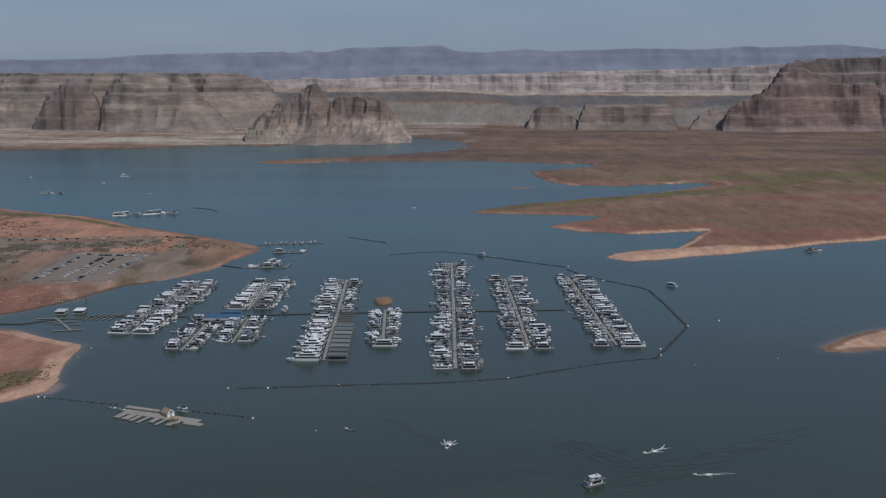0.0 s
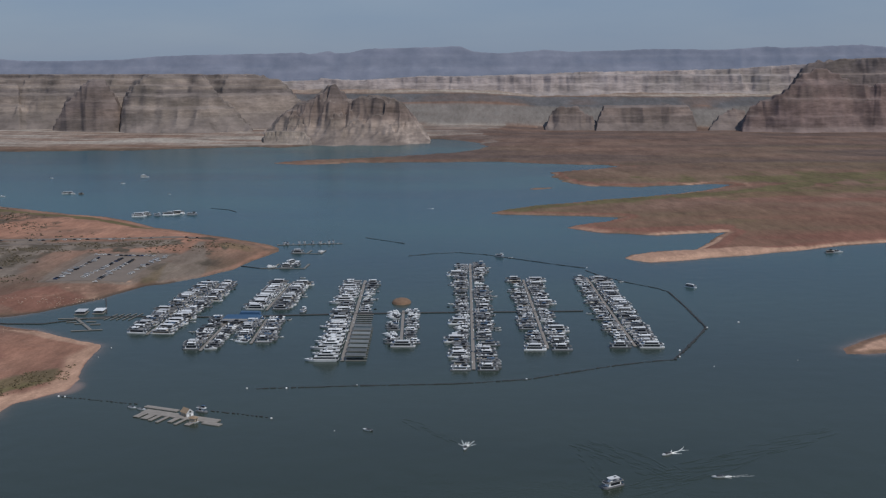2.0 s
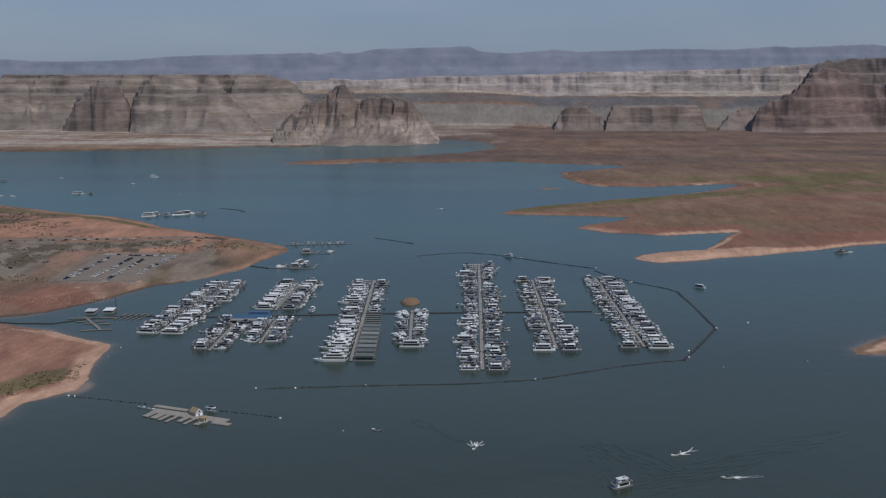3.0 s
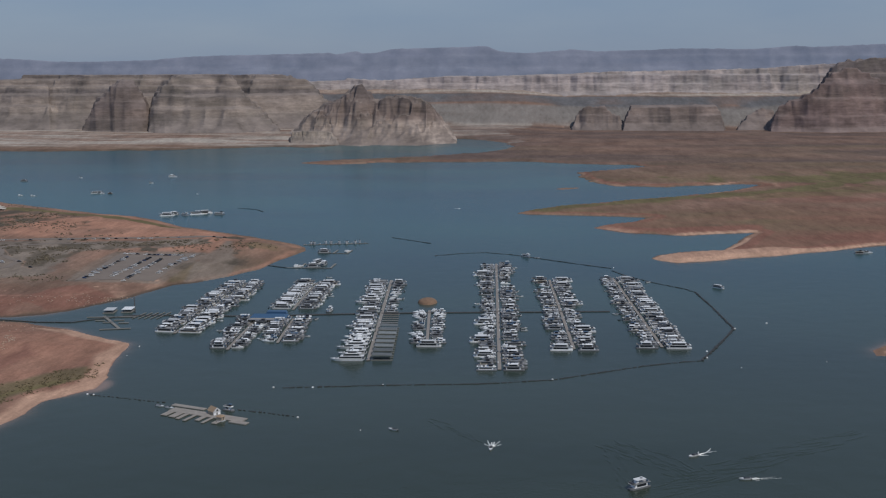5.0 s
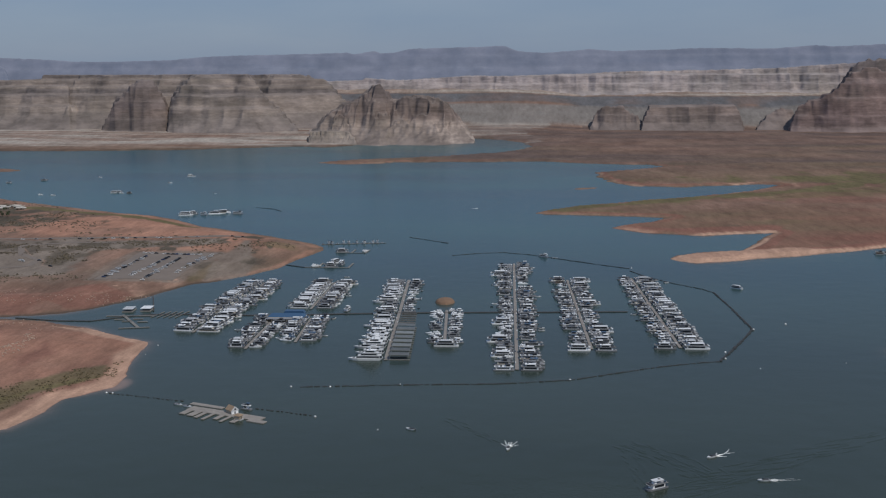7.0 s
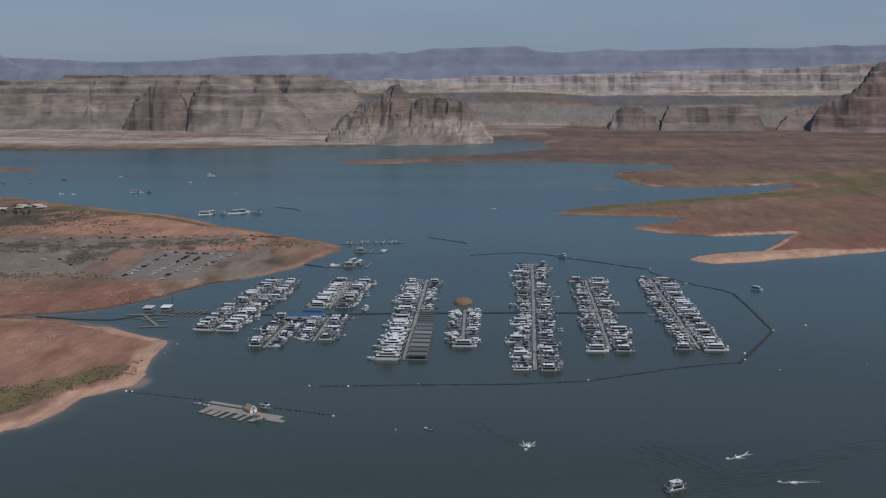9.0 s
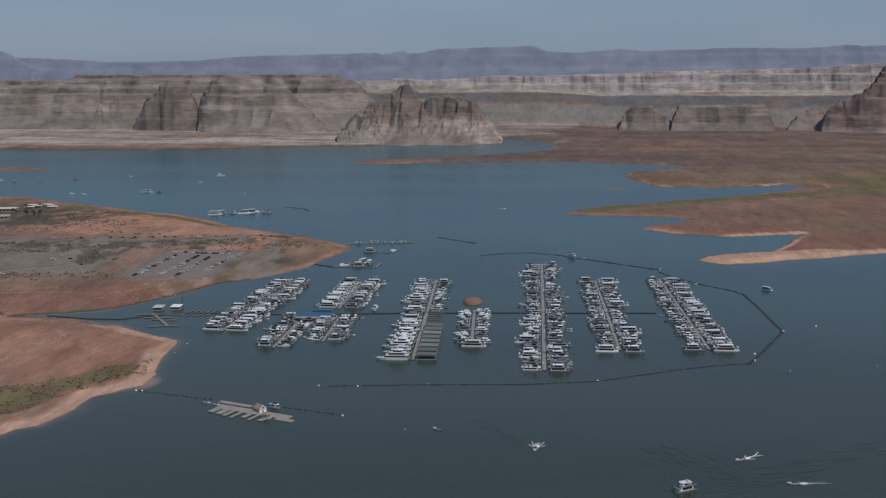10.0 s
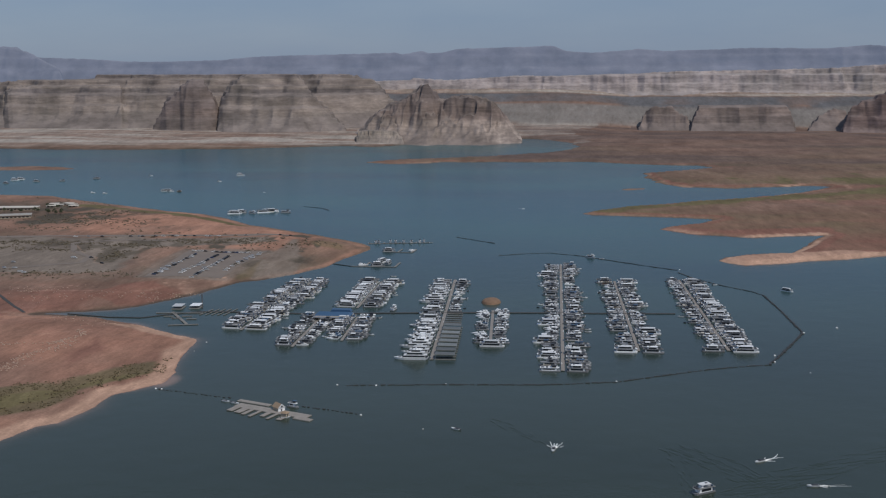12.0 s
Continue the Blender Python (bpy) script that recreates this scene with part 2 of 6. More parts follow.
def water_material():
    m = bpy.data.materials.new("lake_water")
    m.use_nodes = True
    n, l = m.node_tree.nodes, m.node_tree.links
    b = n["Principled BSDF"]
    b.inputs["Roughness"].default_value, b.inputs["IOR"].default_value = 0.22, 1.33
    geo = n.new("ShaderNodeNewGeometry")
    # broad wind lanes change the tone and the gloss a little
    mp = n.new("ShaderNodeMapping")
    mp.inputs["Scale"].default_value = (0.0011, 0.0035, 1)
    mp.inputs["Rotation"].default_value = (0, 0, radians(12))
    l.new(geo.outputs["Position"], mp.inputs["Vector"])
    lane = n.new("ShaderNodeTexNoise")
    lane.inputs["Scale"].default_value, lane.inputs["Detail"].default_value = 1.0, 5
    l.new(mp.outputs[0], lane.inputs["Vector"])
    # green-grey near by, a lighter blue further ahead along y, sandy in the shallows
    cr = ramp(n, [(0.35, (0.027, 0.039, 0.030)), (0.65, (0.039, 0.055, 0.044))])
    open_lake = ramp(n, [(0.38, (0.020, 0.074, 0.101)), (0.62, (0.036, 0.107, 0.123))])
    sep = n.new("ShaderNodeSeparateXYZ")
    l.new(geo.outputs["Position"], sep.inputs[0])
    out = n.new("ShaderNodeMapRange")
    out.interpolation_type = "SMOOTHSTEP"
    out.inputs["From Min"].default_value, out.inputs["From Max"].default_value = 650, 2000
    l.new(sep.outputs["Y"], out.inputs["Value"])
    shallow = n.new("ShaderNodeAttribute")
    shallow.attribute_name = "shallow"
    tone = None
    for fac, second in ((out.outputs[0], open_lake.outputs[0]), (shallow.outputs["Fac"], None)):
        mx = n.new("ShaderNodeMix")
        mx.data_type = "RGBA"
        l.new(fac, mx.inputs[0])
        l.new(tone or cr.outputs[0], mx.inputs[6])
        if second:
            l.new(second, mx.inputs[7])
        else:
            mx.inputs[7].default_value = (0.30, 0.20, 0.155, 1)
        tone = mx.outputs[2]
    for r_ in (cr, open_lake):
        l.new(lane.outputs["Fac"], r_.inputs[0])
    l.new(tone, b.inputs["Base Color"])
    rr = n.new("ShaderNodeMapRange")
    rr.inputs["To Min"].default_value, rr.inputs["To Max"].default_value = 0.18, 0.28
    l.new(lane.outputs["Fac"], rr.inputs["Value"])
    l.new(rr.outputs[0], b.inputs["Roughness"])
    heights = []
    for s, d in ((0.05, 3), (0.35, 4)):
        t = n.new("ShaderNodeTexNoise")
        t.inputs["Scale"].default_value, t.inputs["Detail"].default_value = s, d
        l.new(geo.outputs["Position"], t.inputs["Vector"])
        heights.append(t)
    add = n.new("ShaderNodeMath")
    add.operation = "MULTIPLY_ADD"
    l.new(heights[0].outputs["Fac"], add.inputs[0])
    add.inputs[1].default_value = 3.0
    l.new(heights[1].outputs["Fac"], add.inputs[2])
    bp = n.new("ShaderNodeBump")
    bp.inputs["Strength"].default_value, bp.inputs["Distance"].default_value = 0.28, 0.5
    l.new(add.outputs[0], bp.inputs["Height"])
    l.new(bp.outputs[0], b.inputs["Normal"])
    return m


WATER = water_material()


def ground_material():
    """Desert soil. Per-vertex masks say where grass, pale sand, dark red soil and grey gravel lie."""
    m = bpy.data.materials.new("desert_ground")
    m.use_nodes = True
    n, l = m.node_tree.nodes, m.node_tree.links
    b = n["Principled BSDF"]
    b.inputs["Roughness"].default_value, b.inputs["Specular IOR Level"].default_value = 0.95, 0.1
    geo = n.new("ShaderNodeNewGeometry")
    def tex(s, d, stretch=(1, 1, 1)):
        mp = n.new("ShaderNodeMapping")
        mp.inputs["Scale"].default_value = stretch
        l.new(geo.outputs["Position"], mp.inputs["Vector"])
        t = n.new("ShaderNodeTexNoise")
        t.inputs["Scale"].default_value, t.inputs["Detail"].default_value, t.inputs["Roughness"].default_value = s, d, 0.65
        l.new(mp.outputs[0], t.inputs["Vector"])
        return t.outputs["Fac"]
    broad, fine = tex(0.007, 8, (1, 0.45, 1)), tex(0.07, 8, (1, 0.35, 1))
    soil = ramp(n, [(0.3, (0.12, 0.084, 0.068)), (0.45, (0.180, 0.114, 0.088)), (0.55, (0.225, 0.148, 0.115)), (0.7, (0.15, 0.112, 0.088))])
    l.new(broad, soil.inputs[0])
    colour = soil.outputs[0]
    for key, c in (("olive", (0.14, 0.112, 0.072)), ("blush", (0.358, 0.198, 0.142)), ("red", (0.215, 0.112, 0.086)), ("wet", (0.19, 0.125, 0.09)), ("gravel", (0.200, 0.168, 0.143)), ("scrubby", (0.098, 0.083, 0.066)), ("pale", (0.435, 0.282, 0.210)), ("chalk", (0.35, 0.315, 0.282)), ("umber", (0.125, 0.092, 0.082)), ("grass", (0.138, 0.118, 0.064)), ("plain", (0.122, 0.122, 0.130)), ("ash", (0.190, 0.178, 0.170)), ("mud", (0.105, 0.078, 0.062))):
        at = n.new("ShaderNodeAttribute")
        at.attribute_name = key
        mixf = n.new("ShaderNodeMath")
        mixf.operation = "MULTIPLY_ADD"
        mixf.use_clamp = True
        l.new(fine, mixf.inputs[0])
        mixf.inputs[1].default_value = 0.9
        mixf.inputs[2].default_value = -0.45
        ad = n.new("ShaderNodeMath")
        ad.operation = "ADD"
        l.new(at.outputs["Fac"], ad.inputs[0])
        l.new(mixf.outputs[0], ad.inputs[1])
        mu = n.new("ShaderNodeMath")
        mu.operation, mu.use_clamp = "MULTIPLY", True
        l.new(ad.outputs[0], mu.inputs[0])
        l.new(at.outputs["Fac"], mu.inputs[1])
        mx = n.new("ShaderNodeMix")
        mx.data_type = "RGBA"
        l.new(mu.outputs[0], mx.inputs[0])
        l.new(colour, mx.inputs[6])
        mx.inputs[7].default_value = (*c, 1)
        colour = mx.outputs[2]
    rg = n.new("ShaderNodeMapRange")
    rg.inputs["From Min"].default_value, rg.inputs["From Max"].default_value = 0.3, 0.7
    rg.inputs["To Min"].default_value, rg.inputs["To Max"].default_value = 0.84, 1.16
    l.new(fine, rg.inputs["Value"])
    rg2 = n.new("ShaderNodeMapRange")
    rg2.inputs["From Min"].default_value, rg2.inputs["From Max"].default_value = 0.32, 0.68
    rg2.inputs["To Min"].default_value, rg2.inputs["To Max"].default_value = 0.80, 1.20
    l.new(tex(0.016, 8, (1, 0.35, 1)), rg2.inputs["Value"])
    both = None
    for other, lo, hi in ((rg2.outputs[0], None, None), (tex(1.0, 7, (0.20, 0.035, 1)), 0.88, 1.13), (tex(0.5, 5), 0.86, 1.14)):   # wash lines and grit
        if lo:
            r3 = n.new("ShaderNodeMapRange")
            r3.inputs["From Min"].default_value, r3.inputs["From Max"].default_value = 0.34, 0.66
            r3.inputs["To Min"].default_value, r3.inputs["To Max"].default_value = lo, hi
            l.new(other, r3.inputs["Value"])
            other = r3.outputs[0]
        k = n.new("ShaderNodeMath")
        k.operation = "MULTIPLY"
        l.new(both.outputs[0] if both else rg.outputs[0], k.inputs[0])
        l.new(other, k.inputs[1])
        both = k
    sc = n.new("ShaderNodeVectorMath")
    sc.operation = "SCALE"
    l.new(colour, sc.inputs[0])
    l.new(both.outputs[0], sc.inputs["Scale"])
    l.new(sc.outputs[0], b.inputs["Base Color"])
    bp = n.new("ShaderNodeBump")
    bp.inputs["Strength"].default_value, bp.inputs["Distance"].default_value = 0.7, 1.2
    l.new(fine, bp.inputs["Height"])
    l.new(bp.outputs[0], b.inputs["Normal"])
    return m


GROUND = ground_material()

# ---- the land: one sheet with the lake's shores in it ----
def lattice(ix, iy, seed):
    h = (ix.astype(np.int64) * 374761393 + iy.astype(np.int64) * 668265263 + seed * 974634777) & 0xFFFFFFFF
    h = ((h ^ (h >> 13)) * 1274126177) & 0xFFFFFFFF
    return ((h ^ (h >> 16)) & 0xFFFF) / 65535.0


def vnoise(x, y, seed=0):
    ix, iy = np.floor(x), np.floor(y)
    fx, fy = x - ix, y - iy
    fx, fy = fx * fx * (3 - 2 * fx), fy * fy * (3 - 2 * fy)
    a, b = lattice(ix, iy, seed), lattice(ix + 1, iy, seed)
    c, d = lattice(ix, iy + 1, seed), lattice(ix + 1, iy + 1, seed)
    return (a * (1 - fx) + b * fx) * (1 - fy) + (c * (1 - fx) + d * fx) * fy


def fbm(x, y, octaves=4, seed=0):
    """About -1 to 1."""
    s, amp, tot = 0.0, 1.0, 0.0
    for i in range(octaves):
        s = s + amp * (2 * vnoise(x, y, seed + i * 17) - 1)
        tot += amp
        amp *= 0.5
        x, y = x * 2.03 + 11.3, y * 2.03 + 7.1
    return s / tot


def inside_by(px, py, outline):
    """Signed distance to a closed outline, positive inside."""
    best = np.full(px.shape, 1e12)
    odd = np.zeros(px.shape, bool)
    for (x0, y0), (x1, y1) in zip(outline, outline[1:] + outline[:1]):
        dx, dy = x1 - x0, y1 - y0
        t = np.clip(((px - x0) * dx + (py - y0) * dy) / max(dx * dx + dy * dy, 1e-9), 0, 1)
        best = np.minimum(best, (px - x0 - t * dx) ** 2 + (py - y0 - t * dy) ** 2)
        if y0 != y1:
            odd ^= ((y0 > py) != (y1 > py)) & (px < (x1 - x0) * (py - y0) / (y1 - y0) + x0)
    return np.where(odd, 1, -1) * np.sqrt(best)


def off_line(px, py, pts):
    """Distance to an open line of points."""
    best = np.full(px.shape, 1e12)
    for (x0, y0), (x1, y1) in zip(pts, pts[1:]):
        dx, dy = x1 - x0, y1 - y0
        t = np.clip(((px - x0) * dx + (py - y0) * dy) / max(dx * dx + dy * dy, 1e-9), 0, 1)
        best = np.minimum(best, (px - x0 - t * dx) ** 2 + (py - y0 - t * dy) ** 2)
    return np.sqrt(best)


# shores in plan, metres; x to the right, y ahead
SPITS = [(1500, 1720), (900, 1640), (526, 1490), (438, 1442), (355, 1400), (300, 1378), (236, 1351), (217, 1367), (208, 1387), (221, 1414),
         (261, 1437), (308, 1452), (330, 1485), (355, 1545), (392, 1611), (338, 1598), (286, 1580), (209, 1606), (167, 1645), (157, 1657),
         (185, 1694), (234, 1733), (262, 1774), (168, 1792), (113, 1805), (67, 1811), (47, 1825), (79, 1870), (120, 1918), (238, 2003)]
FLATS = [(365, 2086), (438, 2135), (524, 2228), (551, 2283), (505, 2293), (370, 2247), (268, 2256), (218, 2346), (204, 2551), (297, 2624),
         (395, 2701), (355, 2764), (229, 2779), (118, 2846), (1, 2845), (-131, 2844), (-261, 2825), (-401, 2773), (-501, 2806), (-388, 2895),
         (-273, 2951), (-155, 3029), (-47, 3131), (52, 3286)]
NORTH = [(75, 3420), (56, 3560), (-18, 3731), (-96, 3791), (-229, 3731), (-334, 3616), (-466, 3481), (-554, 3356), (-633, 3405), (-735, 3380),
         (-829, 3331), (-984, 3260), (-1148, 3237), (-1311, 3214), (-1496, 3205), (-1706, 3249), (-2600, 3300), (-9000, 3000), (-9000, 9000),
         (9000, 9000), (9000, 1700)]
POINT = [(-3000, 2350), (-1500, 2080), (-1072, 2028), (-963, 2017), (-862, 1942), (-762, 1881), (-654, 1810), (-584, 1778), (-529, 1726), (-472, 1658),
         (-406, 1609), (-344, 1562), (-293, 1517), (-264, 1489), (-246, 1461), (-243, 1437), (-254, 1391), (-267, 1343), (-279, 1295), (-298, 1256),
         (-331, 1214), (-350, 1199), (-362, 1172), (-377, 1139), (-388, 1114), (-418, 1063), (-440, 1043), (-465, 1033), (-513, 1021)]
LOBE = [(-483, 1021), (-445, 1014), (-422, 999), (-395, 987), (-358, 963), (-319, 936), (-314, 926), (-311, 881), (-307, 850), (-298, 826),
        (-297, 794), (-310, 780), (-325, 761), (-326, 733), (-333, 711), (-338, 696), (-350, 687), (-354, 663), (-360, 640), (-420, 560),
        (-700, 420), (-3000, 100)]
PALE_POINT = [(330, 929), (349, 947), (381, 978), (414, 1000), (560, 1060), (800, 1080), (800, 900), (560, 915), (383, 921), (345, 909), (325, 908)]
SLIVER = [(-1378, 2618), (-1307, 2654), (-1220, 2628), (-1157, 2585), (-1186, 2552), (-1331, 2528), (-1700, 2520), (-1700, 2620)]
BAR = [(126, 2200), (150, 2222), (191, 2233), (183, 2212), (148, 2190)]


def smooth(x, a, b):
    t = np.clip((x - a) / (b - a), 0, 1)
    return t * t * (3 - 2 * t)


def land(x, y):
    """Height of the ground and the masks of what covers it."""
    x, y = np.asarray(x, float), np.asarray(y, float)
    far = smooth(y, 1400, 2600)
    wob = 8 * fbm(x / 40, y / 50, 4, 3) + 2.0 * fbm(x / 9, y / 12, 3, 5) + 10 * far * fbm(x / 55, y / 26, 3, 7)
    d_main = inside_by(x, y, SPITS + FLATS + NORTH) + wob * (0.6 + far)
    d_left = inside_by(x, y, POINT + LOBE) + wob * 0.55
    d_small = np.maximum(inside_by(x, y, PALE_POINT) + wob * 0.3, np.maximum(inside_by(x, y, SLIVER), inside_by(x, y, BAR)) + wob * 0.5)
    roll = fbm(x / 160, y / 220, 5, 21)
    g0 = fbm(x / 240, y / 120, 3, 23)
    under = lambda d: np.maximum(d * 0.10, -6.0)
    # east flats and the north shore that climbs to the far plain
    z_main = np.where(d_main > 0, 0.7 * smooth(d_main, 0, 10) + (1.6 + 1.6 * vnoise(x / 70, y / 70, 12)) * smooth(d_main, 9, 16) + 0.010 * np.minimum(d_main, 500) + 1.6 * roll * smooth(d_main, 10, 160), under(d_main))
    bank = smooth(d_main, 14, 60)
    z_main = z_main + np.where(d_main > 0, smooth(y, 3150, 3900) * 14 * smooth(d_main, 0, 250) * smooth(-x, -350, 0) + np.interp(y + 25 * g0, [4250, 4275, 4420, 4590, 4640, 4760, 5000], [0, 8, 84, 116, 132, 150, 170]), 0)
    # launch point on the left: low benches with a red bluff towards the harbour
    z_left = np.where(d_left > 0, 2.4 * smooth(d_left, 0, 26) + 5.0 * smooth(d_left, 18, 75) + 3.0 * smooth(d_left, 120, 380) + 1.8 * roll * smooth(d_left, 10, 120), under(d_left))
    z_small = np.where(d_small > 0, 1.6 * smooth(d_small, 0, 25) + 0.6 * roll * smooth(d_small, 5, 40), under(d_small))
    z = np.maximum(np.maximum(z_main, z_left), z_small)
    rough = fbm(x / 30, y / 40, 3, 41)
    z = z + np.where(z > 0.3, 0.35 * rough, 0)
    g1, g2, g3 = fbm(x / 120, y / 170, 4, 61), fbm(x / 35, y / 60, 4, 71), fbm(x / 60, y / 40, 4, 81)
    on_main, on_left = d_main > np.maximum(d_left, d_small), d_left > np.maximum(d_main, d_small)
    masks = {}
    def blob(cx, cy, rx, ry, turn=0.0):
        c, s = math.cos(radians(turn)), math.sin(radians(turn))
        u, v = (x - cx) * c + (y - cy) * s, -(x - cx) * s + (y - cy) * c
        return 1 - np.sqrt((u / rx) ** 2 + (v / ry) ** 2)
    shore = smooth(np.maximum(np.maximum(d_main, d_left), d_small), 0, 4) * (1 - smooth(np.maximum(np.maximum(d_main, d_left), d_small), 9, 22))
    edge_tone = np.clip(0.5 + 0.9 * g2, 0, 1)
    masks["pale"] = np.clip(np.where(y > 3100, 0.15, np.where(on_left & (y < 960), 0.0, np.where(on_main & (y > 1560), 0.8, 0.38))) * shore * edge_tone + 0.9 * np.where(on_main & (y < 1560), smooth(d_main + 5 * g2, 0, 4) * (1 - smooth(d_main + 7 * g2, 9, 18)), 0) + 0.95 * np.where(on_left & (y < 985), smooth(d_left + 3 * g2, -3, 1) * (1 - smooth(d_left + 8 * g2, 10, 21)), 0) + 1.1 * smooth(d_small + 6 * g2, 4, 14) * (x > 250) + 0.9 * smooth(blob(330, 1412, 150, 34, 18) + 0.3 * g2, 0, 0.25), 0, 1)
    masks["wet"] = np.clip(shore * (1 - edge_tone) * np.where(on_left & (y < 960), 0.2, 1.2) + 0.8 * np.where(on_left & (y > 1010), 1 - smooth(d_left + 2 * g2, 2, 7), 0), 0, 1)
    bank_zone = np.where(on_main & (y < 3100), smooth(d_main, 8, 11) * (1 - smooth(d_main, 18, 34)), 0)
    masks["blush"] = np.clip(np.where(on_left, 0.42 - 0.14 * (y > 1010) + 1.0 * fbm(x / 140, y / 110, 4, 99) + 0.35 * (y < 1000) + 0.16 * smooth(y, 1450, 1560), 0), 0, 1) * (1 - 0.7 * smooth(x, -640, -760))
    patchy = fbm(x / 26, y / 40, 5, 103)
    masks["scrubby"] = np.clip(np.where(on_left & (y > 1120), smooth(patchy + 0.5 * np.maximum(np.maximum(blob(-760, 1680, 160, 190), blob(-640, 1380, 200, 60)), np.maximum(blob(-520, 1400, 120, 60, 20), blob(-400, 1430, 80, 90))), 0.22, 0.5), 0), 0, 1) * 0.85 + np.clip(np.where(on_main & (y < 2900), smooth(fbm(x / 70, y / 45, 5, 107) + 0.25 * blob(420, 1700, 140, 40, 10), 0.3, 0.6), 0), 0, 1) * 0.6
    masks["olive"] = np.clip(np.where(on_main & (y < 3400), 0.65 + 0.9 * fbm(x / 500, y / 160, 4, 95), 0) + np.where(on_left & (y > 1040), 0.32 + 0.9 * g3 + 0.4 * smooth(x, -420, -330), 0) + np.where(on_left, 0.5 * smooth(blob(-375, 985, 70, 25, -30) + 0.4 * g2, 0.1, 0.5), 0), 0, 1) * 0.8
    grass = 0.45 * smooth(blob(240, 1915, 280, 80, 38) + 0.5 * g2, 0.0, 0.5) + 0.7 * smooth(blob(680, 2130, 460, 100, 20) + 0.6 * g2, 0.0, 0.55) + smooth(blob(1050, 2420, 750, 160, 8) + 0.7 * g2, 0.0, 0.6) + 0.35 * smooth(fbm(x / 260, y / 90, 4, 111) + 0.2 * smooth(x, 300, 900), 0.1, 0.45) * on_main * (y > 1650) * (y < 2500)
    grass = grass + 1.0 * smooth(30 - off_line(x, y, [(-800, 1820), (-729, 1782), (-622, 1733), (-515, 1675), (-462, 1640)]) + 22 * g2, 0, 16) + 0.7 * smooth(blob(-300, 1450, 40, 60, 30) + 0.5 * g2, 0.1, 0.5)
    grass = grass + 0.5 * smooth(blob(420, 1700, 120, 30, 10) + 0.7 * g2, 0.1, 0.6)
    masks["grass"] = np.clip(grass * smooth(np.maximum(d_main, d_left), 8, 26), 0, 1)
    masks["red"] = np.clip(1.1 * bank_zone + np.where(on_main & (y < 3150), 0.02 + 0.9 * fbm(x / 320, y / 90, 4, 97) + 0.25 * smooth(y, 2200, 1700) + 0.4 * smooth(y, 2600, 1700), 0) + np.where(on_left, smooth(blob(-470, 1080, 160, 55, 25) + 0.4 * g2, 0, 0.4) + 0.1 * (y < 1200) + 0.6 * g1 * (y < 1300) + 0.22 * smooth(y, 1010, 950) + 0.3 * fbm(x / 45, y / 30, 4, 115) * (y < 1200), 0), 0, 1)
    lot = inside_by(x, y, [(-720, 1270), (-643, 1300), (-629, 1372), (-600, 1400), (-563, 1326), (-542, 1232), (-603, 1200), (-720, 1200)]) + 9 * g2
    slope = inside_by(x, y, [(-348, 1208), (-300, 1222), (-312, 1340), (-346, 1480), (-364, 1480), (-358, 1340)]) + 5 * g2
    wide_road = 8 - off_line(x, y, [(-1400, 1330), (-1000, 1390), (-769, 1444), (-655, 1468), (-539, 1489), (-438, 1507), (-360, 1530)]) + 3 * g2
    masks["gravel"] = np.clip(np.where(on_left, 0.55 * smooth(blob(-560, 1290, 330, 170, 0) + 0.5 * g3 + 0.25 * patchy, 0.05, 0.35) + smooth(lot, -4, 10) + smooth(slope, -3, 8) + smooth(wide_road, 0, 5) + smooth(inside_by(x, y, [(-470, 1180), (-476, 1374), (-362, 1374), (-372, 1200)]) + 8 * g2, -12, 2), 0), 0, 1) * 0.9
    for half, line in ((1.6, [(-640, 1112), (-597, 1117), (-555, 1111), (-527, 1130), (-472, 1125), (-442, 1143), (-424, 1164)]), (1.4, [(-484, 1152), (-442, 1147), (-400, 1185), (-372, 1215)]), (1.8, [(-540, 1256), (-556, 1268), (-566, 1300), (-590, 1320), (-640, 1400), (-690, 1440)]),
                       (1.3, [(-432, 799), (-431, 844), (-421, 876), (-410, 897)]), (1.2, [(-470, 905), (-430, 930), (-395, 965)]), (1.5, [(-700, 1215), (-650, 1218), (-604, 1236), (-566, 1262)])):
        masks["pale"] = np.clip(masks["pale"] + 0.55 * smooth(half * 1.4 - off_line(x, y, line) + 1.5 * g2, 0, 1.6), 0, 1)
    dry = smooth(fbm(x / 4, y / 14, 3, 127), 0.02, 0.4) * np.where(on_left & (y < 960), np.clip(masks["grass"], 0, 1), 0)
    masks["pale"] = np.clip(masks["pale"] + 0.7 * dry, 0, 1)
    cuts = smooth(fbm(x / 60, y / 9, 4, 119), 0.28, 0.5) * np.where(on_left & (y > 1040) & (y < 1190), 1, 0)
    masks["wet"] = np.clip(masks["wet"] + 0.6 * cuts, 0, 1)
    chalk = np.where(on_main, smooth(y, 3150, 3500) * (1 - smooth(y, 4200, 4350)) * (0.80 + 0.9 * fbm(x / 240, y / 40, 4, 93)) * (x < 120 + 300 * g1), 0)
    chalk = chalk + np.where(on_main, smooth(y + 25 * g0, 4580, 4602) * (0.8 + 0.7 * fbm(x / 420, y / 22, 4, 91)) + 0.8 * smooth(y, 4255, 4275) * (1 - smooth(y, 4360, 4410)) * smooth(fbm(x / 160, y / 16, 4, 92), -0.05, 0.3), 0)
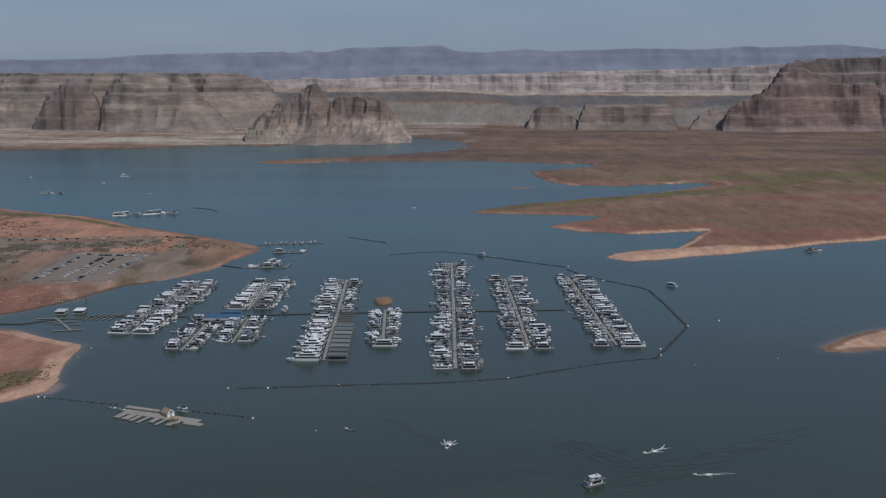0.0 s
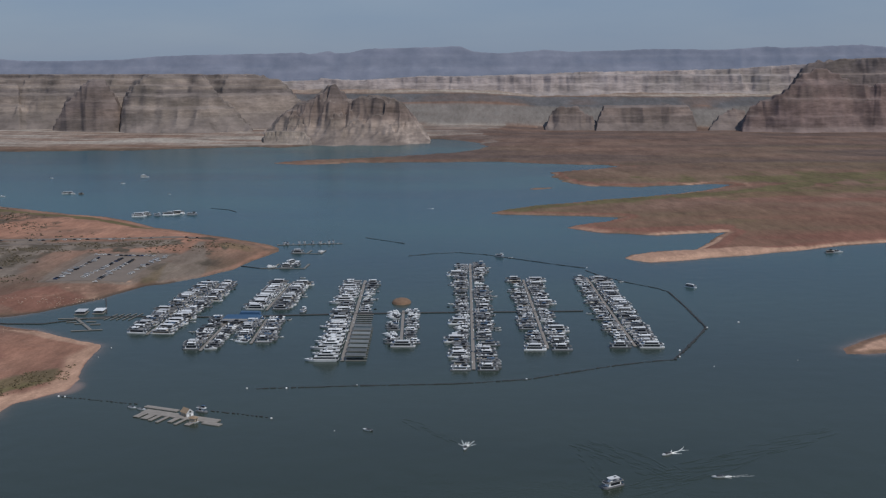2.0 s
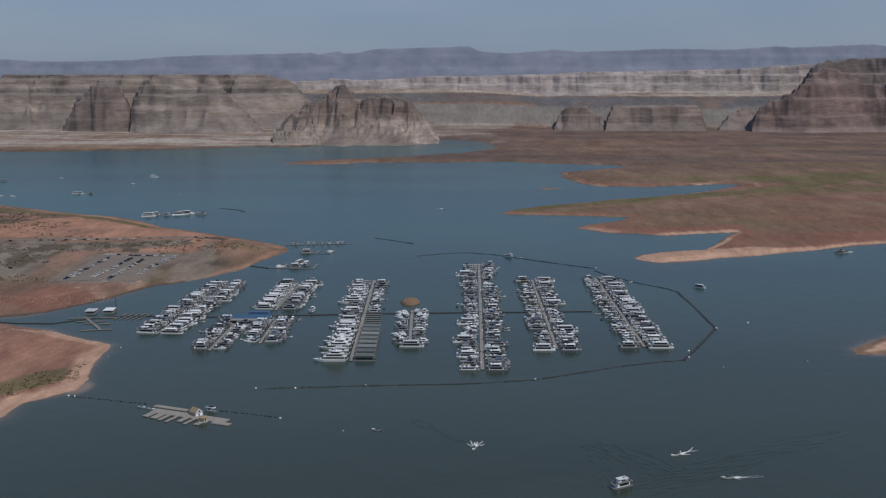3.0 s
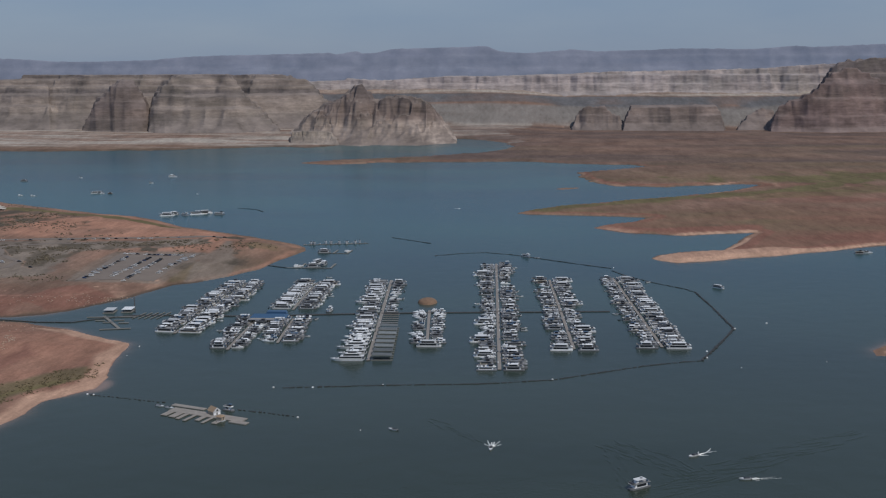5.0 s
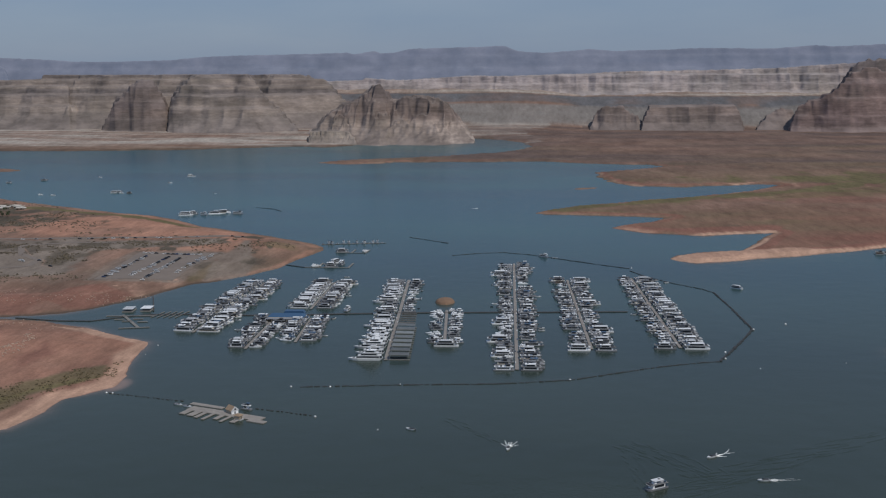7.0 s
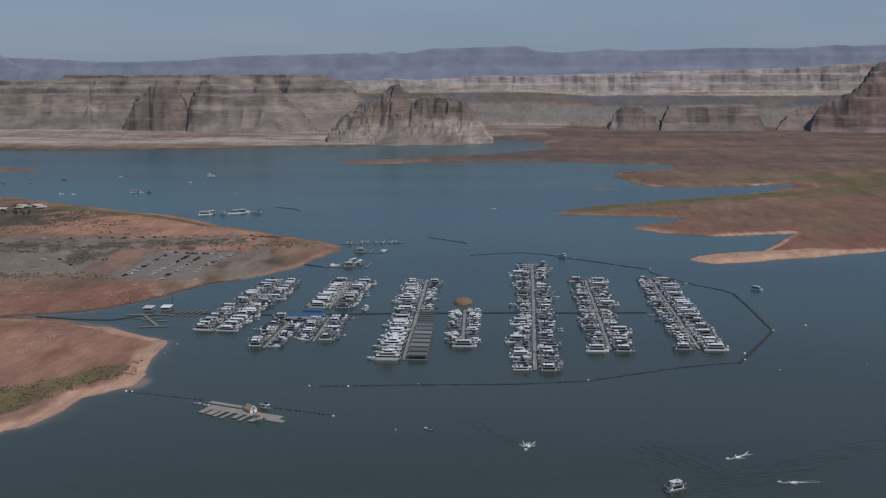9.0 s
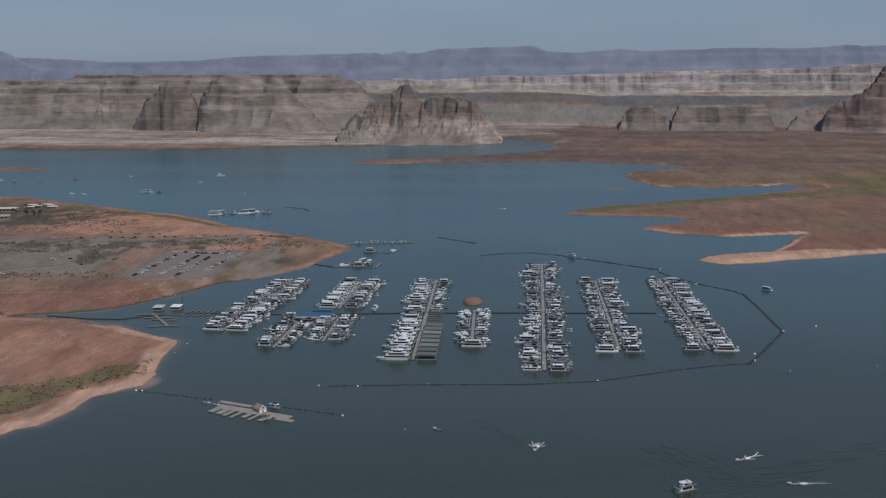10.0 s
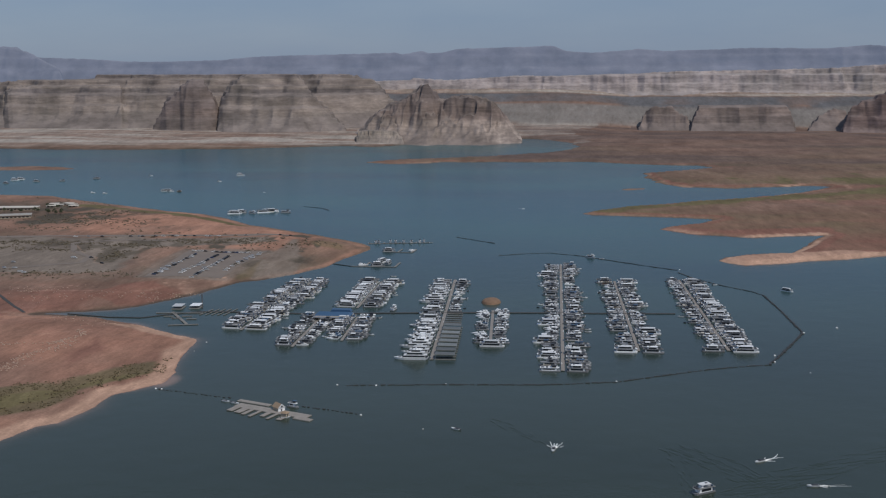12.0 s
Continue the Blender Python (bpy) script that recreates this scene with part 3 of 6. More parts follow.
    # the launch point: grey levelled ground, dark scrubby washes, a red cutting with a track, mud along the waterline
    yard = inside_by(x, y, [(-1500, 1330), (-692, 1456), (-504, 1478), (-380, 1500), (-372, 1440), (-431, 1421), (-492, 1391), (-541, 1374), (-517, 1293), (-510, 1214), (-574, 1196), (-1500, 1120)]) + 16 * g2 + 10 * g3
    masks["gravel"] = np.clip(masks["gravel"] + np.where(on_left, 0.95 * smooth(yard, -6, 12), 0), 0, 1)
    clear = np.where(on_left, smooth(yard, -6, 12), 0)
    for key in ("blush", "red", "olive"):
        masks[key] = masks[key] * (1 - 0.85 * clear)
    wash = np.minimum(off_line(x, y, [(-508, 1455), (-540, 1435), (-558, 1411), (-560, 1389), (-569, 1357), (-563, 1320), (-544, 1278)]), off_line(x, y, [(-563, 1320), (-546, 1320), (-535, 1339), (-528, 1366)]))
    brush = smooth(15 - wash + 14 * patchy + 8 * g2, 0, 9) + smooth(inside_by(x, y, [(-1100, 1950), (-831, 1866), (-726, 1687), (-667, 1620), (-645, 1540), (-700, 1567), (-1100, 1600)]) + 60 * patchy, 0, 60) * 0.8
    masks["scrubby"] = np.clip(masks["scrubby"] + np.where(on_left, 0.9 * brush, 0), 0, 1)
    cutting = inside_by(x, y, [(-475, 1144), (-462, 1162), (-439, 1174), (-405, 1114), (-385, 1070), (-410, 1059), (-448, 1062), (-485, 1091)]) + 7 * g2
    masks["red"] = np.clip(masks["red"] * np.where(on_left & (y > 1010), 0.45, 1) + np.where(on_left, 0.9 * smooth(cutting, -4, 6), 0), 0, 1)
    track = off_line(x, y, [(-560, 1098), (-509, 1105), (-458, 1107), (-434, 1124), (-416, 1158), (-404, 1175)])
    masks["pale"] = np.clip(masks["pale"] + np.where(on_left, 0.5 * smooth(3.4 - track + 2 * g2, 0, 2) + 0.45 * smooth(inside_by(x, y, [(-522, 1293), (-511, 1329), (-488, 1349), (-471, 1330), (-461, 1247), (-461, 1222), (-482, 1234)]) + 12 * g2, 0, 14)
                            + 0.6 * smooth(inside_by(x, y, [(-413, 1149), (-388, 1161), (-377, 1114), (-399, 1123)]) + 6 * g2, 0, 8) + 0.5 * smooth(inside_by(x, y, [(-387, 1173), (-386, 1251), (-361, 1209), (-359, 1141)]) + 8 * g2, 0, 10), 0), 0, 1)
    masks["olive"] = np.clip(masks["olive"] + np.where(on_left, 0.9 * smooth(inside_by(x, y, [(-375, 1231), (-368, 1257), (-363, 1327), (-345, 1299), (-331, 1208), (-354, 1183)]) + 10 * g2, 0, 12), 0), 0, 1)
    meadow = inside_by(x, y, [(-470, 720), (-378, 777), (-367, 790), (-350, 815), (-341, 837), (-326, 855), (-313, 873), (-309, 844), (-305, 811), (-325, 796), (-344, 760), (-357, 715), (-450, 640)]) + 7 * g2 + 5 * g3
    masks["olive"] = np.clip(masks["olive"] + np.where(on_left & (y < 960), 1.0 * smooth(meadow, -3, 6), 0), 0, 1)
    masks["grass"] = np.clip(masks["grass"] + np.where(on_left & (y < 960), 0.85 * smooth(13 - off_line(x, y, [(-450, 655), (-372, 745), (-348, 778), (-322, 806), (-309, 826)]) + 11 * g2 + 7 * g3, 0, 9) + 0.4 * smooth(meadow + 14 * patchy, 0, 9), 0) * smooth(d_left, 14, 22), 0, 1)
    for key in ("blush", "red", "pale"):
        masks[key] = masks[key] * (1 - 0.75 * np.where(on_left & (y < 960), smooth(meadow, -2, 6) * smooth(d_left + 4 * g2, 15, 20), 0))
    low_bank = np.where(on_left & (x < -395), np.clip(smooth(y, 1012, 1030) * (1 - smooth(y + 25 * g3, 1120, 1165)) + 0.25 * smooth(y, 890, 930) * (1 - smooth(y, 985, 1015)), 0, 1), 0)
    masks["red"] = np.clip(masks["red"] + low_bank * (0.45 + 0.6 * g2), 0, 1)
    masks["umber"] = np.clip(low_bank * (0.30 + 0.8 * g3), 0, 1)
    masks["blush"] = masks["blush"] * (1 - 0.5 * low_bank)
    masks["red"] = np.clip(masks["red"] + np.where(on_left, 0.55 * smooth(inside_by(x, y, [(-408, 851), (-398, 882), (-403, 917), (-369, 871), (-374, 835), (-383, 808)]) + 8 * g3, -4, 12), 0), 0, 1)
    for key in ("gravel", "pale"):
        masks[key] = masks[key] * (1 - 0.7 * np.where(on_left, smooth(cutting, -4, 6), 0) * (track > 4))
    tip = np.where(on_left, smooth(x, -470, -420) * smooth(y, 1225, 1270), 0)
    masks["scrubby"] = np.clip(masks["scrubby"] + 0.75 * tip * smooth(patchy + 0.3 * g3, 0.08, 0.4), 0, 1)
    masks["blush"] = np.clip(masks["blush"] + np.where(on_left & (y > 1215) & (y < 1520), 0.9 * (1 - smooth(d_left + 5 * g2, 9, 18)), 0), 0, 1)
    upland = np.where(on_left, smooth(y + 20 * g3, 1495, 1525), 0) * (1 - np.clip(brush, 0, 1))
    masks["blush"] = np.clip(masks["blush"] * (1 - 0.8 * np.where(on_left, smooth(cutting, -4, 6), 0)) + 0.35 * upland, 0, 1)
    masks["olive"] = masks["olive"] * (1 - 0.8 * upland)
    # the east spits: sand rims round the inlets, a green ridge, a red bank
    rim = np.minimum(off_line(x, y, [(208, 1936), (291, 2008), (390, 2092), (464, 2133), (530, 2209), (582, 2218), (594, 2299), (528, 2321), (454, 2287)]), off_line(x, y, [(397, 1974), (437, 2010), (512, 2059), (619, 2139), (734, 2225)]))
    masks["pale"] = np.clip(masks["pale"] + np.where(on_main, 0.55 * smooth(11 - rim + 8 * g2, 0, 7) + 0.6 * smooth(9 - off_line(x, y, [(199, 1592), (257, 1578), (334, 1603), (392, 1621)]) + 4 * g2, 0, 5), 0), 0, 1)
    grassy = 34 - off_line(x, y, [(86, 1845), (157, 1901), (242, 1946), (333, 2007), (405, 2057), (526, 2117), (637, 2202), (800, 2340)]) + 22 * g2
    masks["grass"] = np.clip(masks["grass"] + np.where(on_main, 0.9 * smooth(grassy, 0, 20), 0), 0, 1)
    masks["red"] = np.clip(masks["red"] + np.where(on_main, 0.7 * smooth(24 - off_line(x, y, [(164, 1643), (202, 1620), (269, 1610), (341, 1636), (395, 1650)]) + 10 * g2, 0, 14), 0), 0, 1)
    masks["mud"] = np.clip(np.where(on_left & (y > 1015) & (y < 1225), 1 - smooth(d_left + 3 * g2 + 2 * g3, 5, 11), 0) + 0.7 * np.where(on_main, 1 - smooth(d_main + 4 * g2, 2, 7), 0) + 0.75 * np.where(on_main & (y > 3050) & (x < -40), 1 - smooth(d_main + 30 * g2 + 25 * g1, 25, 70), 0), 0, 1)
    masks["chalk"] = np.clip(chalk, 0, 1)
    masks["umber"] = np.clip(masks["umber"] + np.where(on_main, (0.75 + 0.7 * fbm(x / 400, y / 90, 4, 88)) * smooth(y, 2250, 3000) * (y < 4260) * smooth(x, -350, -100), 0), 0, 1)
    masks["plain"] = np.clip(np.where(on_main, smooth(y + 30 * g1, 4405, 4435) * (1 - smooth(y + 25 * g0, 4580, 4600)) * (0.9 + 0.3 * g1) + 0.8 * smooth(x + 60 * g1, 150, 320) * smooth(y, 4290, 4320) * (1 - smooth(y, 4420, 4440)), 0), 0, 1)
    masks["ash"] = np.clip(0.95 * np.where(on_main, smooth(y, 4240, 4290) * (1 - smooth(y, 4400, 4430)), 0), 0, 1)
    return z, masks


def sheet(name, verts, quads, mat, masks=None):
    me = bpy.data.meshes.new(name)
    me.vertices.add(len(verts))
    me.vertices.foreach_set("co", np.ascontiguousarray(verts, dtype=np.float32).ravel())
    me.loops.add(quads.size)
    me.loops.foreach_set("vertex_index", np.ascontiguousarray(quads, dtype=np.int32).ravel())
    me.polygons.add(len(quads))
    me.polygons.foreach_set("loop_start", np.arange(0, quads.size, 4, dtype=np.int32))
    me.polygons.foreach_set("use_smooth", np.ones(len(quads), dtype=bool))
    me.update(calc_edges=True)
    me.validate()
    for key, values in (masks or {}).items():
        me.attributes.new(key, "FLOAT", "POINT").data.foreach_set("value", np.ascontiguousarray(values, dtype=np.float32).ravel())
    me.materials.append(mat)
    return new(name, me)


def grid_quads(rows, cols):
    i = np.arange(rows - 1)[:, None] * cols + np.arange(cols - 1)[None, :]
    return np.stack([i, i + 1, i + cols + 1, i + cols], -1).reshape(-1, 4)


def build_ground():
    turn = np.radians(np.concatenate([np.arange(-180, -26, 4.0), np.arange(-26, 32, 0.058), np.arange(32, 180.1, 4.0)]))
    near = [300.0, 420.0, 520.0]
    while near[-1] < 4975:
        r = near[-1]
        near.append(r + min(max(r * r / 465600 * 1.35, 1.8), 17.0))
    rad = np.array(near)
    R, A = np.meshgrid(rad, turn, indexing="ij")
    x, y = -R * np.sin(A), R * np.cos(A)
    z, masks = land(x, y)
    quads = grid_quads(len(rad), len(turn))
    deep = (z.ravel()[quads] < -4.0).all(1)
    ob = sheet("ground", np.stack([x, y, z], -1).reshape(-1, 3), quads[~deep], GROUND, masks)
    tagged(ob, "red desert soil with pale sandy shores and thin grass", "ground", kind="structure")


build_ground()


def build_water():
    turn = np.radians(np.concatenate([np.arange(-180, -26, 4.0), np.arange(-26, 32, 0.15), np.arange(32, 180.1, 4.0)]))
    rad = np.concatenate([[0.0, 300, 420], np.arange(520, 1100, 3.0), np.arange(1100, 1800, 6.0), np.arange(1800, 4990, 60)])
    R, A = np.meshgrid(rad, turn, indexing="ij")
    x, y = -R * np.sin(A), R * np.cos(A)
    z, _ = land(x, y)
    sandy = np.exp(-np.clip(-z, 0, 9) / 0.42) * np.clip(0.55 + 0.7 * fbm(x / 22, y / 26, 3, 131), 0, 1) * 0.6 * smooth(y, 1250, 1000)
    lap = np.clip(1 - np.hypot((x + 299) / 14, (y - 802) / 24), 0, 1)      # the sandbank off the beach's corner
    shallow = np.clip(np.maximum(sandy, 0.7 * smooth(lap, 0, 0.6)), 0, 0.85)
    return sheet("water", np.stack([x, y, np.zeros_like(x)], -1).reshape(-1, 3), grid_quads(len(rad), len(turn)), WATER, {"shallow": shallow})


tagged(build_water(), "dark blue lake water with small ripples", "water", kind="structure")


def build_islet():
    """A round hump of brown earth among the docks."""
    rings, segs = 14, 40
    f, a = np.meshgrid(np.linspace(0, 1, rings), np.linspace(0, 2 * np.pi, segs + 1), indexing="ij")
    wob = 1 + 0.10 * fbm(np.cos(a) * 1.5 + 3, np.sin(a) * 1.5 + 3, 3, 5)
    x, y = -62 + 10 * f * np.cos(a) * wob, 1113 + 12 * f * np.sin(a) * wob
    z = 5.4 * np.sqrt(np.clip(1 - f ** 2.2, 0, 1)) - 0.4 + 0.3 * fbm(x / 3, y / 3, 3, 8)
    tagged(sheet("islet", np.stack([x, y, z], -1).reshape(-1, 3), grid_quads(rings, segs + 1), EARTH), "small round brown earth islet among the docks", "islet")


build_islet()


# ---- buttes and mesas ----
def massif(name, y_rim, skyline, mat, label, profile, depth=200, gully=36, gully_len=110, side=10, jag=6.0, tooth=0.0, period=200.0, seed=0, dx=3.0, dy=3.1,
           round_off=0.0, category="butte", kind="", foot=60, grain=1.6, ledge=20.0):
    """A weathered rock body as a height field. The profile gives height by distance in from the foot (scree, walls, benches, cap), so that the
    beds lie level; spurs, coves and alcoves bend the foot line, and the skyline (x at y_rim, height) caps it."""
    xs0, hs0 = np.array([p[0] for p in skyline], float), np.array([p[1] for p in skyline], float)
    run, rise = np.array([p[0] for p in profile], float), np.array([p[1] for p in profile], float)
    run = run[0] + np.concatenate([[0], np.cumsum(np.maximum(np.diff(run), np.diff(rise) / 2.5))])   # no wall steeper than the grid can carry
    low, peak = rise[0], hs0.max()
    y_front = y_rim - np.interp(peak - 4, rise, run)
    u = np.arange(xs0[0] - 30, xs0[-1] + 30 + dx, dx)
    v = np.arange(y_front - 40, y_rim + depth, dy)
    V, U = np.meshgrid(v, u, indexing="ij")
    X = U * V / y_rim
    inward = V - y_front
    spur = 1 - 2.2 * np.abs(fbm(X / gully_len, V / (gully_len * 2.4), 3, seed + 5))
    cove = fbm(X / (gully_len * 3), V / (gully_len * 5) + seed, 3, seed + 9)
    reach = 0.3 + 0.7 * smooth(inward, 0, 0.45 * (y_rim - y_front))
    skirt = np.interp(U, xs0, hs0)
    d = inward + gully * (0.55 * spur + 0.9 * cove) * reach + 0.12 * gully * fbm(X / (gully_len * 0.3), V / (gully_len * 0.5), 2, seed + 6)
    d = d - round_off * (peak - skirt)
    if tooth:   # buttresses that jut out with a steep left flank and fall back slowly to the right
        f = np.mod(X / period + 0.9 * fbm(X / (1.6 * period), X * 0 + seed, 2, seed + 13) + 0.05 * fbm(V / 30, X / 30, 3, seed + 14), 1.0)
        jut = np.where(f < 0.30, f / 0.30, (1 - f) / 0.70) - 0.5
        d = d + tooth * jut * smooth(inward, 0, 0.5 * (y_rim - y_front)) * (0.6 + 0.8 * vnoise(X / period * 1.1, X * 0 + 3, seed + 15))
    zp = np.interp(d + 3.0 * fbm(X / 60, V / 60, 2, seed + 2), run, rise) + 5 * fbm(X / 150, V / 200, 3, seed + 3)
    top = np.interp(U + side * fbm(X / 40, V / 60, 3, seed + 7), xs0, hs0, left=low, right=low) + jag * fbm(U / 22, V / 50, 4, seed + 1)
    if ledge:   # the skyline too steps down bed by bed
        bed = np.floor(top / ledge)
        top = 0.25 * top + 0.75 * ledge * (bed + smooth(top / ledge - bed, 0.25, 0.75))
    z = np.minimum(zp, top) + grain * fbm(X / 13, V / 13, 3, seed + 8)
    z = np.minimum(z, low + (peak + 12 - low) * (y_rim + depth - V) / 45.0)
    pts, quads = np.stack([X, V, z], -1).reshape(-1, 3), grid_quads(len(v), len(u))
    corner = z.ravel()[quads]
    keep = corner.max(1) > low + 1.0
    kinds = np.where(corner.mean(1) < foot, 0, 1)
    body = tagged(new(name), label, category, kind=kind)
    for k, nm in enumerate(("scree_slope", "cliff_wall")):
        q = quads[keep & (kinds == k)]
        if not len(q):
            continue
        used, inverse = np.unique(q, return_inverse=True)
        ob = sheet(nm, pts[used], inverse.reshape(-1, 4), mat)
        ob.data.polygons.foreach_set("use_smooth", np.ones(len(ob.data.polygons), dtype=bool))
        ob.parent = body
    return body


LONG_WALLS = [(-80, -12), (0, 12), (70, 38), (140, 66), (165, 84), (173, 116), (184, 122), (190, 140), (228, 150), (236, 172), (262, 180), (267, 198), (292, 203), (296, 222), (900, 230)]
SHORT_WALLS = [(-60, -12), (0, 10), (70, 42), (120, 70), (136, 100), (160, 110), (172, 142), (200, 152), (208, 176), (230, 184), (236, 208), (252, 224), (600, 228)]
STEEP = [(-50, -12), (0, 8), (34, 26), (52, 60), (64, 68), (78, 124), (92, 132), (106, 176), (140, 200), (600, 240)]
SLOPES = [(-80, -14), (0, 6), (60, 26), (110, 52), (140, 82), (160, 96), (180, 124), (205, 146), (230, 178), (260, 196), (600, 230)]
LOW_WALLS = [(-50, -14), (0, 4), (40, 22), (66, 36), (72, 60), (80, 64), (86, 92), (120, 100), (600, 112)]
FAR_WALLS = [(-60, 90), (0, 126), (34, 146), (40, 172), (52, 178), (56, 208), (80, 216), (85, 262), (400, 266)]
HORIZON = [(-40, 90), (0, 140), (50, 226), (74, 248), (80, 290), (90, 300), (94, 345), (400, 360)]

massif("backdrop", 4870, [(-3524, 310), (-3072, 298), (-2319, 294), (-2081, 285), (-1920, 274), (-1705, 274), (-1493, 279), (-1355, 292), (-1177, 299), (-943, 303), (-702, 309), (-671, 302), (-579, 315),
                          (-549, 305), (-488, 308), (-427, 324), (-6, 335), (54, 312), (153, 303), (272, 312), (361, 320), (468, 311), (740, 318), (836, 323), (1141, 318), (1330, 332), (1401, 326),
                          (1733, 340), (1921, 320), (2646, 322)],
       ROCK_HAZE, "long mesa on the horizon with painted blue-grey haze", HORIZON, depth=90, gully=22, gully_len=160, side=0, jag=3, seed=3, dx=6, dy=4, category="mesa", kind="structure", foot=200, grain=1.0, ledge=0)
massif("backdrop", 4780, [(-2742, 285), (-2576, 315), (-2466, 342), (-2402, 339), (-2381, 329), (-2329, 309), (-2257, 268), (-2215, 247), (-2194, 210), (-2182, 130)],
       ROCK_HAZE, "rocky peak with painted blue-grey haze", HORIZON, depth=90, gully=24, gully_len=90, seed=8, dx=5, dy=4, category="mesa", kind="structure", foot=190, ledge=0)
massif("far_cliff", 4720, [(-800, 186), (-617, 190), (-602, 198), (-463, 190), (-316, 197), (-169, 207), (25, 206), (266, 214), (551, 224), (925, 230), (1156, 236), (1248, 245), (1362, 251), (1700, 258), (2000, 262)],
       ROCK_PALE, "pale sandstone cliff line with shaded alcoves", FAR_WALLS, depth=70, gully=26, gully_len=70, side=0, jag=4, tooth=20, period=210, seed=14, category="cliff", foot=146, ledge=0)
massif("plateau", 4300, [(-2714, 183), (-2229, 188), (-2061, 197), (-1966, 195), (-1836, 206), (-1823, 219), (-1594, 214), (-1289, 215), (-969, 212), (-834, 214), (-757, 209), (-722, 198), (-700, 185), (-673, 161), (-630, 110), (-560, 60), (-480, 24)],
       ROCK_TAN, "long layered tan sandstone plateau", LONG_WALLS, depth=170, gully=95, gully_len=210, tooth=50, period=330, seed=21, category="mesa", foot=80, round_off=0.4)
massif("sandstone_wall", 4160, [(-2170, 20), (-2156, 90), (-2140, 153), (-2122, 169), (-2026, 175), (-1894, 181), (-1697, 181), (-1679, 175), (-1668, 125), (-1640, 70), (-1600, 20)],
       ROCK_TAN, "brown sandstone wall with a flat top", SHORT_WALLS, depth=110, gully=24, gully_len=130, tooth=30, period=240, seed=25, category="cliff", foot=64, round_off=0.5)
massif("dome_butte", 3960, [(-1490, 8), (-1448, 73), (-1428, 124), (-1374, 157), (-1365, 178), (-1320, 205), (-1294, 202), (-1257, 161), (-1241, 132), (-1221, 73), (-1200, 8)],
       ROCK_BROWN, "rounded brown sandstone butte", STEEP, depth=130, gully=20, gully_len=80, seed=31, foot=46, round_off=0.55, dx=2.5, dy=3, side=14)
massif("great_butte", 4000, [(-1256, 10), (-1223, 131), (-1186, 190), (-1159, 210), (-1081, 223), (-952, 222), (-918, 201), (-889, 147), (-843, 105), (-801, 55), (-740, 10)],
       ROCK_TAN, "broad layered tan sandstone butte", SHORT_WALLS, depth=150, gully=74, gully_len=130, seed=37, foot=64, round_off=0.45, dx=2.5, dy=3, side=14)
massif("pyramid_butte", 3700, [(-680, 8), (-614, 73), (-582, 98), (-535, 123), (-496, 138), (-472, 158), (-441, 184), (-425, 187), (-402, 157), (-391, 134), (-371, 129), (-348, 142), (-286, 146), (-240, 142), (-209, 127), (-186, 108), (-163, 77), (-110, 8)],
       ROCK_SKIRT, "pointed brown butte with a ragged crest and pale skirt", SLOPES, depth=130, gully=46, gully_len=46, seed=44, jag=11, ledge=0, foot=60, round_off=0.8, dx=2.2, dy=2.6, side=16)
massif("rock_knob", 3640, [(-590, 4), (-578, 49), (-566, 79), (-550, 91), (-531, 87), (-520, 53), (-506, 4)], ROCK_SKIRT, "small pale rock knob below the pointed butte", STEEP, depth=50, gully=14, gully_len=22, seed=47, foot=40, dx=2.2, dy=2.6, category="rock")
massif("hoodoo_bluff", 3545, [(-646, 2), (-632, 34), (-607, 44), (-561, 42), (-516, 38), (-493, 23), (-478, 2)], ROCK_PALE_TAN, "low fluted pale bluff at the waterline", STEEP, depth=50, gully=22, gully_len=15, seed=52, dx=2.0, dy=2.2, foot=16, category="bluff")
massif("low_cliff", 4250, [(318, 6), (334, 58), (363, 90), (406, 92), (440, 95), (458, 79), (502, 55), (540, 6)], ROCK_BROWN, "low brown cliff over the red flats", LOW_WALLS, jag=7, side=14, depth=60, gully=16, gully_len=44, tooth=20, period=90, seed=57, category="cliff", foot=36, dx=2.5, dy=3, round_off=0.3)
massif("low_cliff", 4250, [(520, 6), (536, 62), (551, 97), (670, 103), (755, 97), (797, 103), (864, 101), (878, 71), (900, 6)], ROCK_BROWN, "low flat-topped brown cliff over the red flats", LOW_WALLS, jag=7, side=14, depth=60, gully=14, gully_len=60, tooth=24, period=150, seed=64, category="cliff", foot=36, dx=2.5, dy=3)
massif("low_cliff", 4300, [(960, 8), (1004, 56), (1045, 86), (1087, 82), (1125, 8)], ROCK_BROWN, "small brown rocky rise over the red flats", SLOPES, jag=7, side=14, depth=50, gully=16, gully_len=40, seed=66, category="cliff", foot=36)
massif("red_butte", 4200, [(1060, 6), (1091, 88), (1125, 110), (1168, 121), (1218, 153), (1260, 191), (1285, 217), (1344, 239), (1415, 217), (1460, 187), (1478, 174), (1556, 170), (1564, 183), (1625, 183), (1668, 144), (1743, 114), (1860, 70)],
       ROCK_RED, "big steep red sandstone butte with vertical walls", STEEP[:-1] + [(150, 236), (600, 250)], depth=130, gully=26, gully_len=80, tooth=30, period=230, seed=71, foot=50, round_off=0.35, dx=2.4, dy=3)
massif("east_plateau", 4550, [(1319, 120), (1390, 243), (1445, 269), (1670, 276), (1698, 282), (1797, 286), (2140, 286)], ROCK_BROWN, "high brown plateau behind the red butte", [(-60, 20), (0, 60), (60, 110), (120, 170), (128, 214), (150, 222), (156, 286), (400, 292)], depth=90, gully=26, gully_len=110, tooth=40, period=260, seed=78, category="mesa", foot=150)

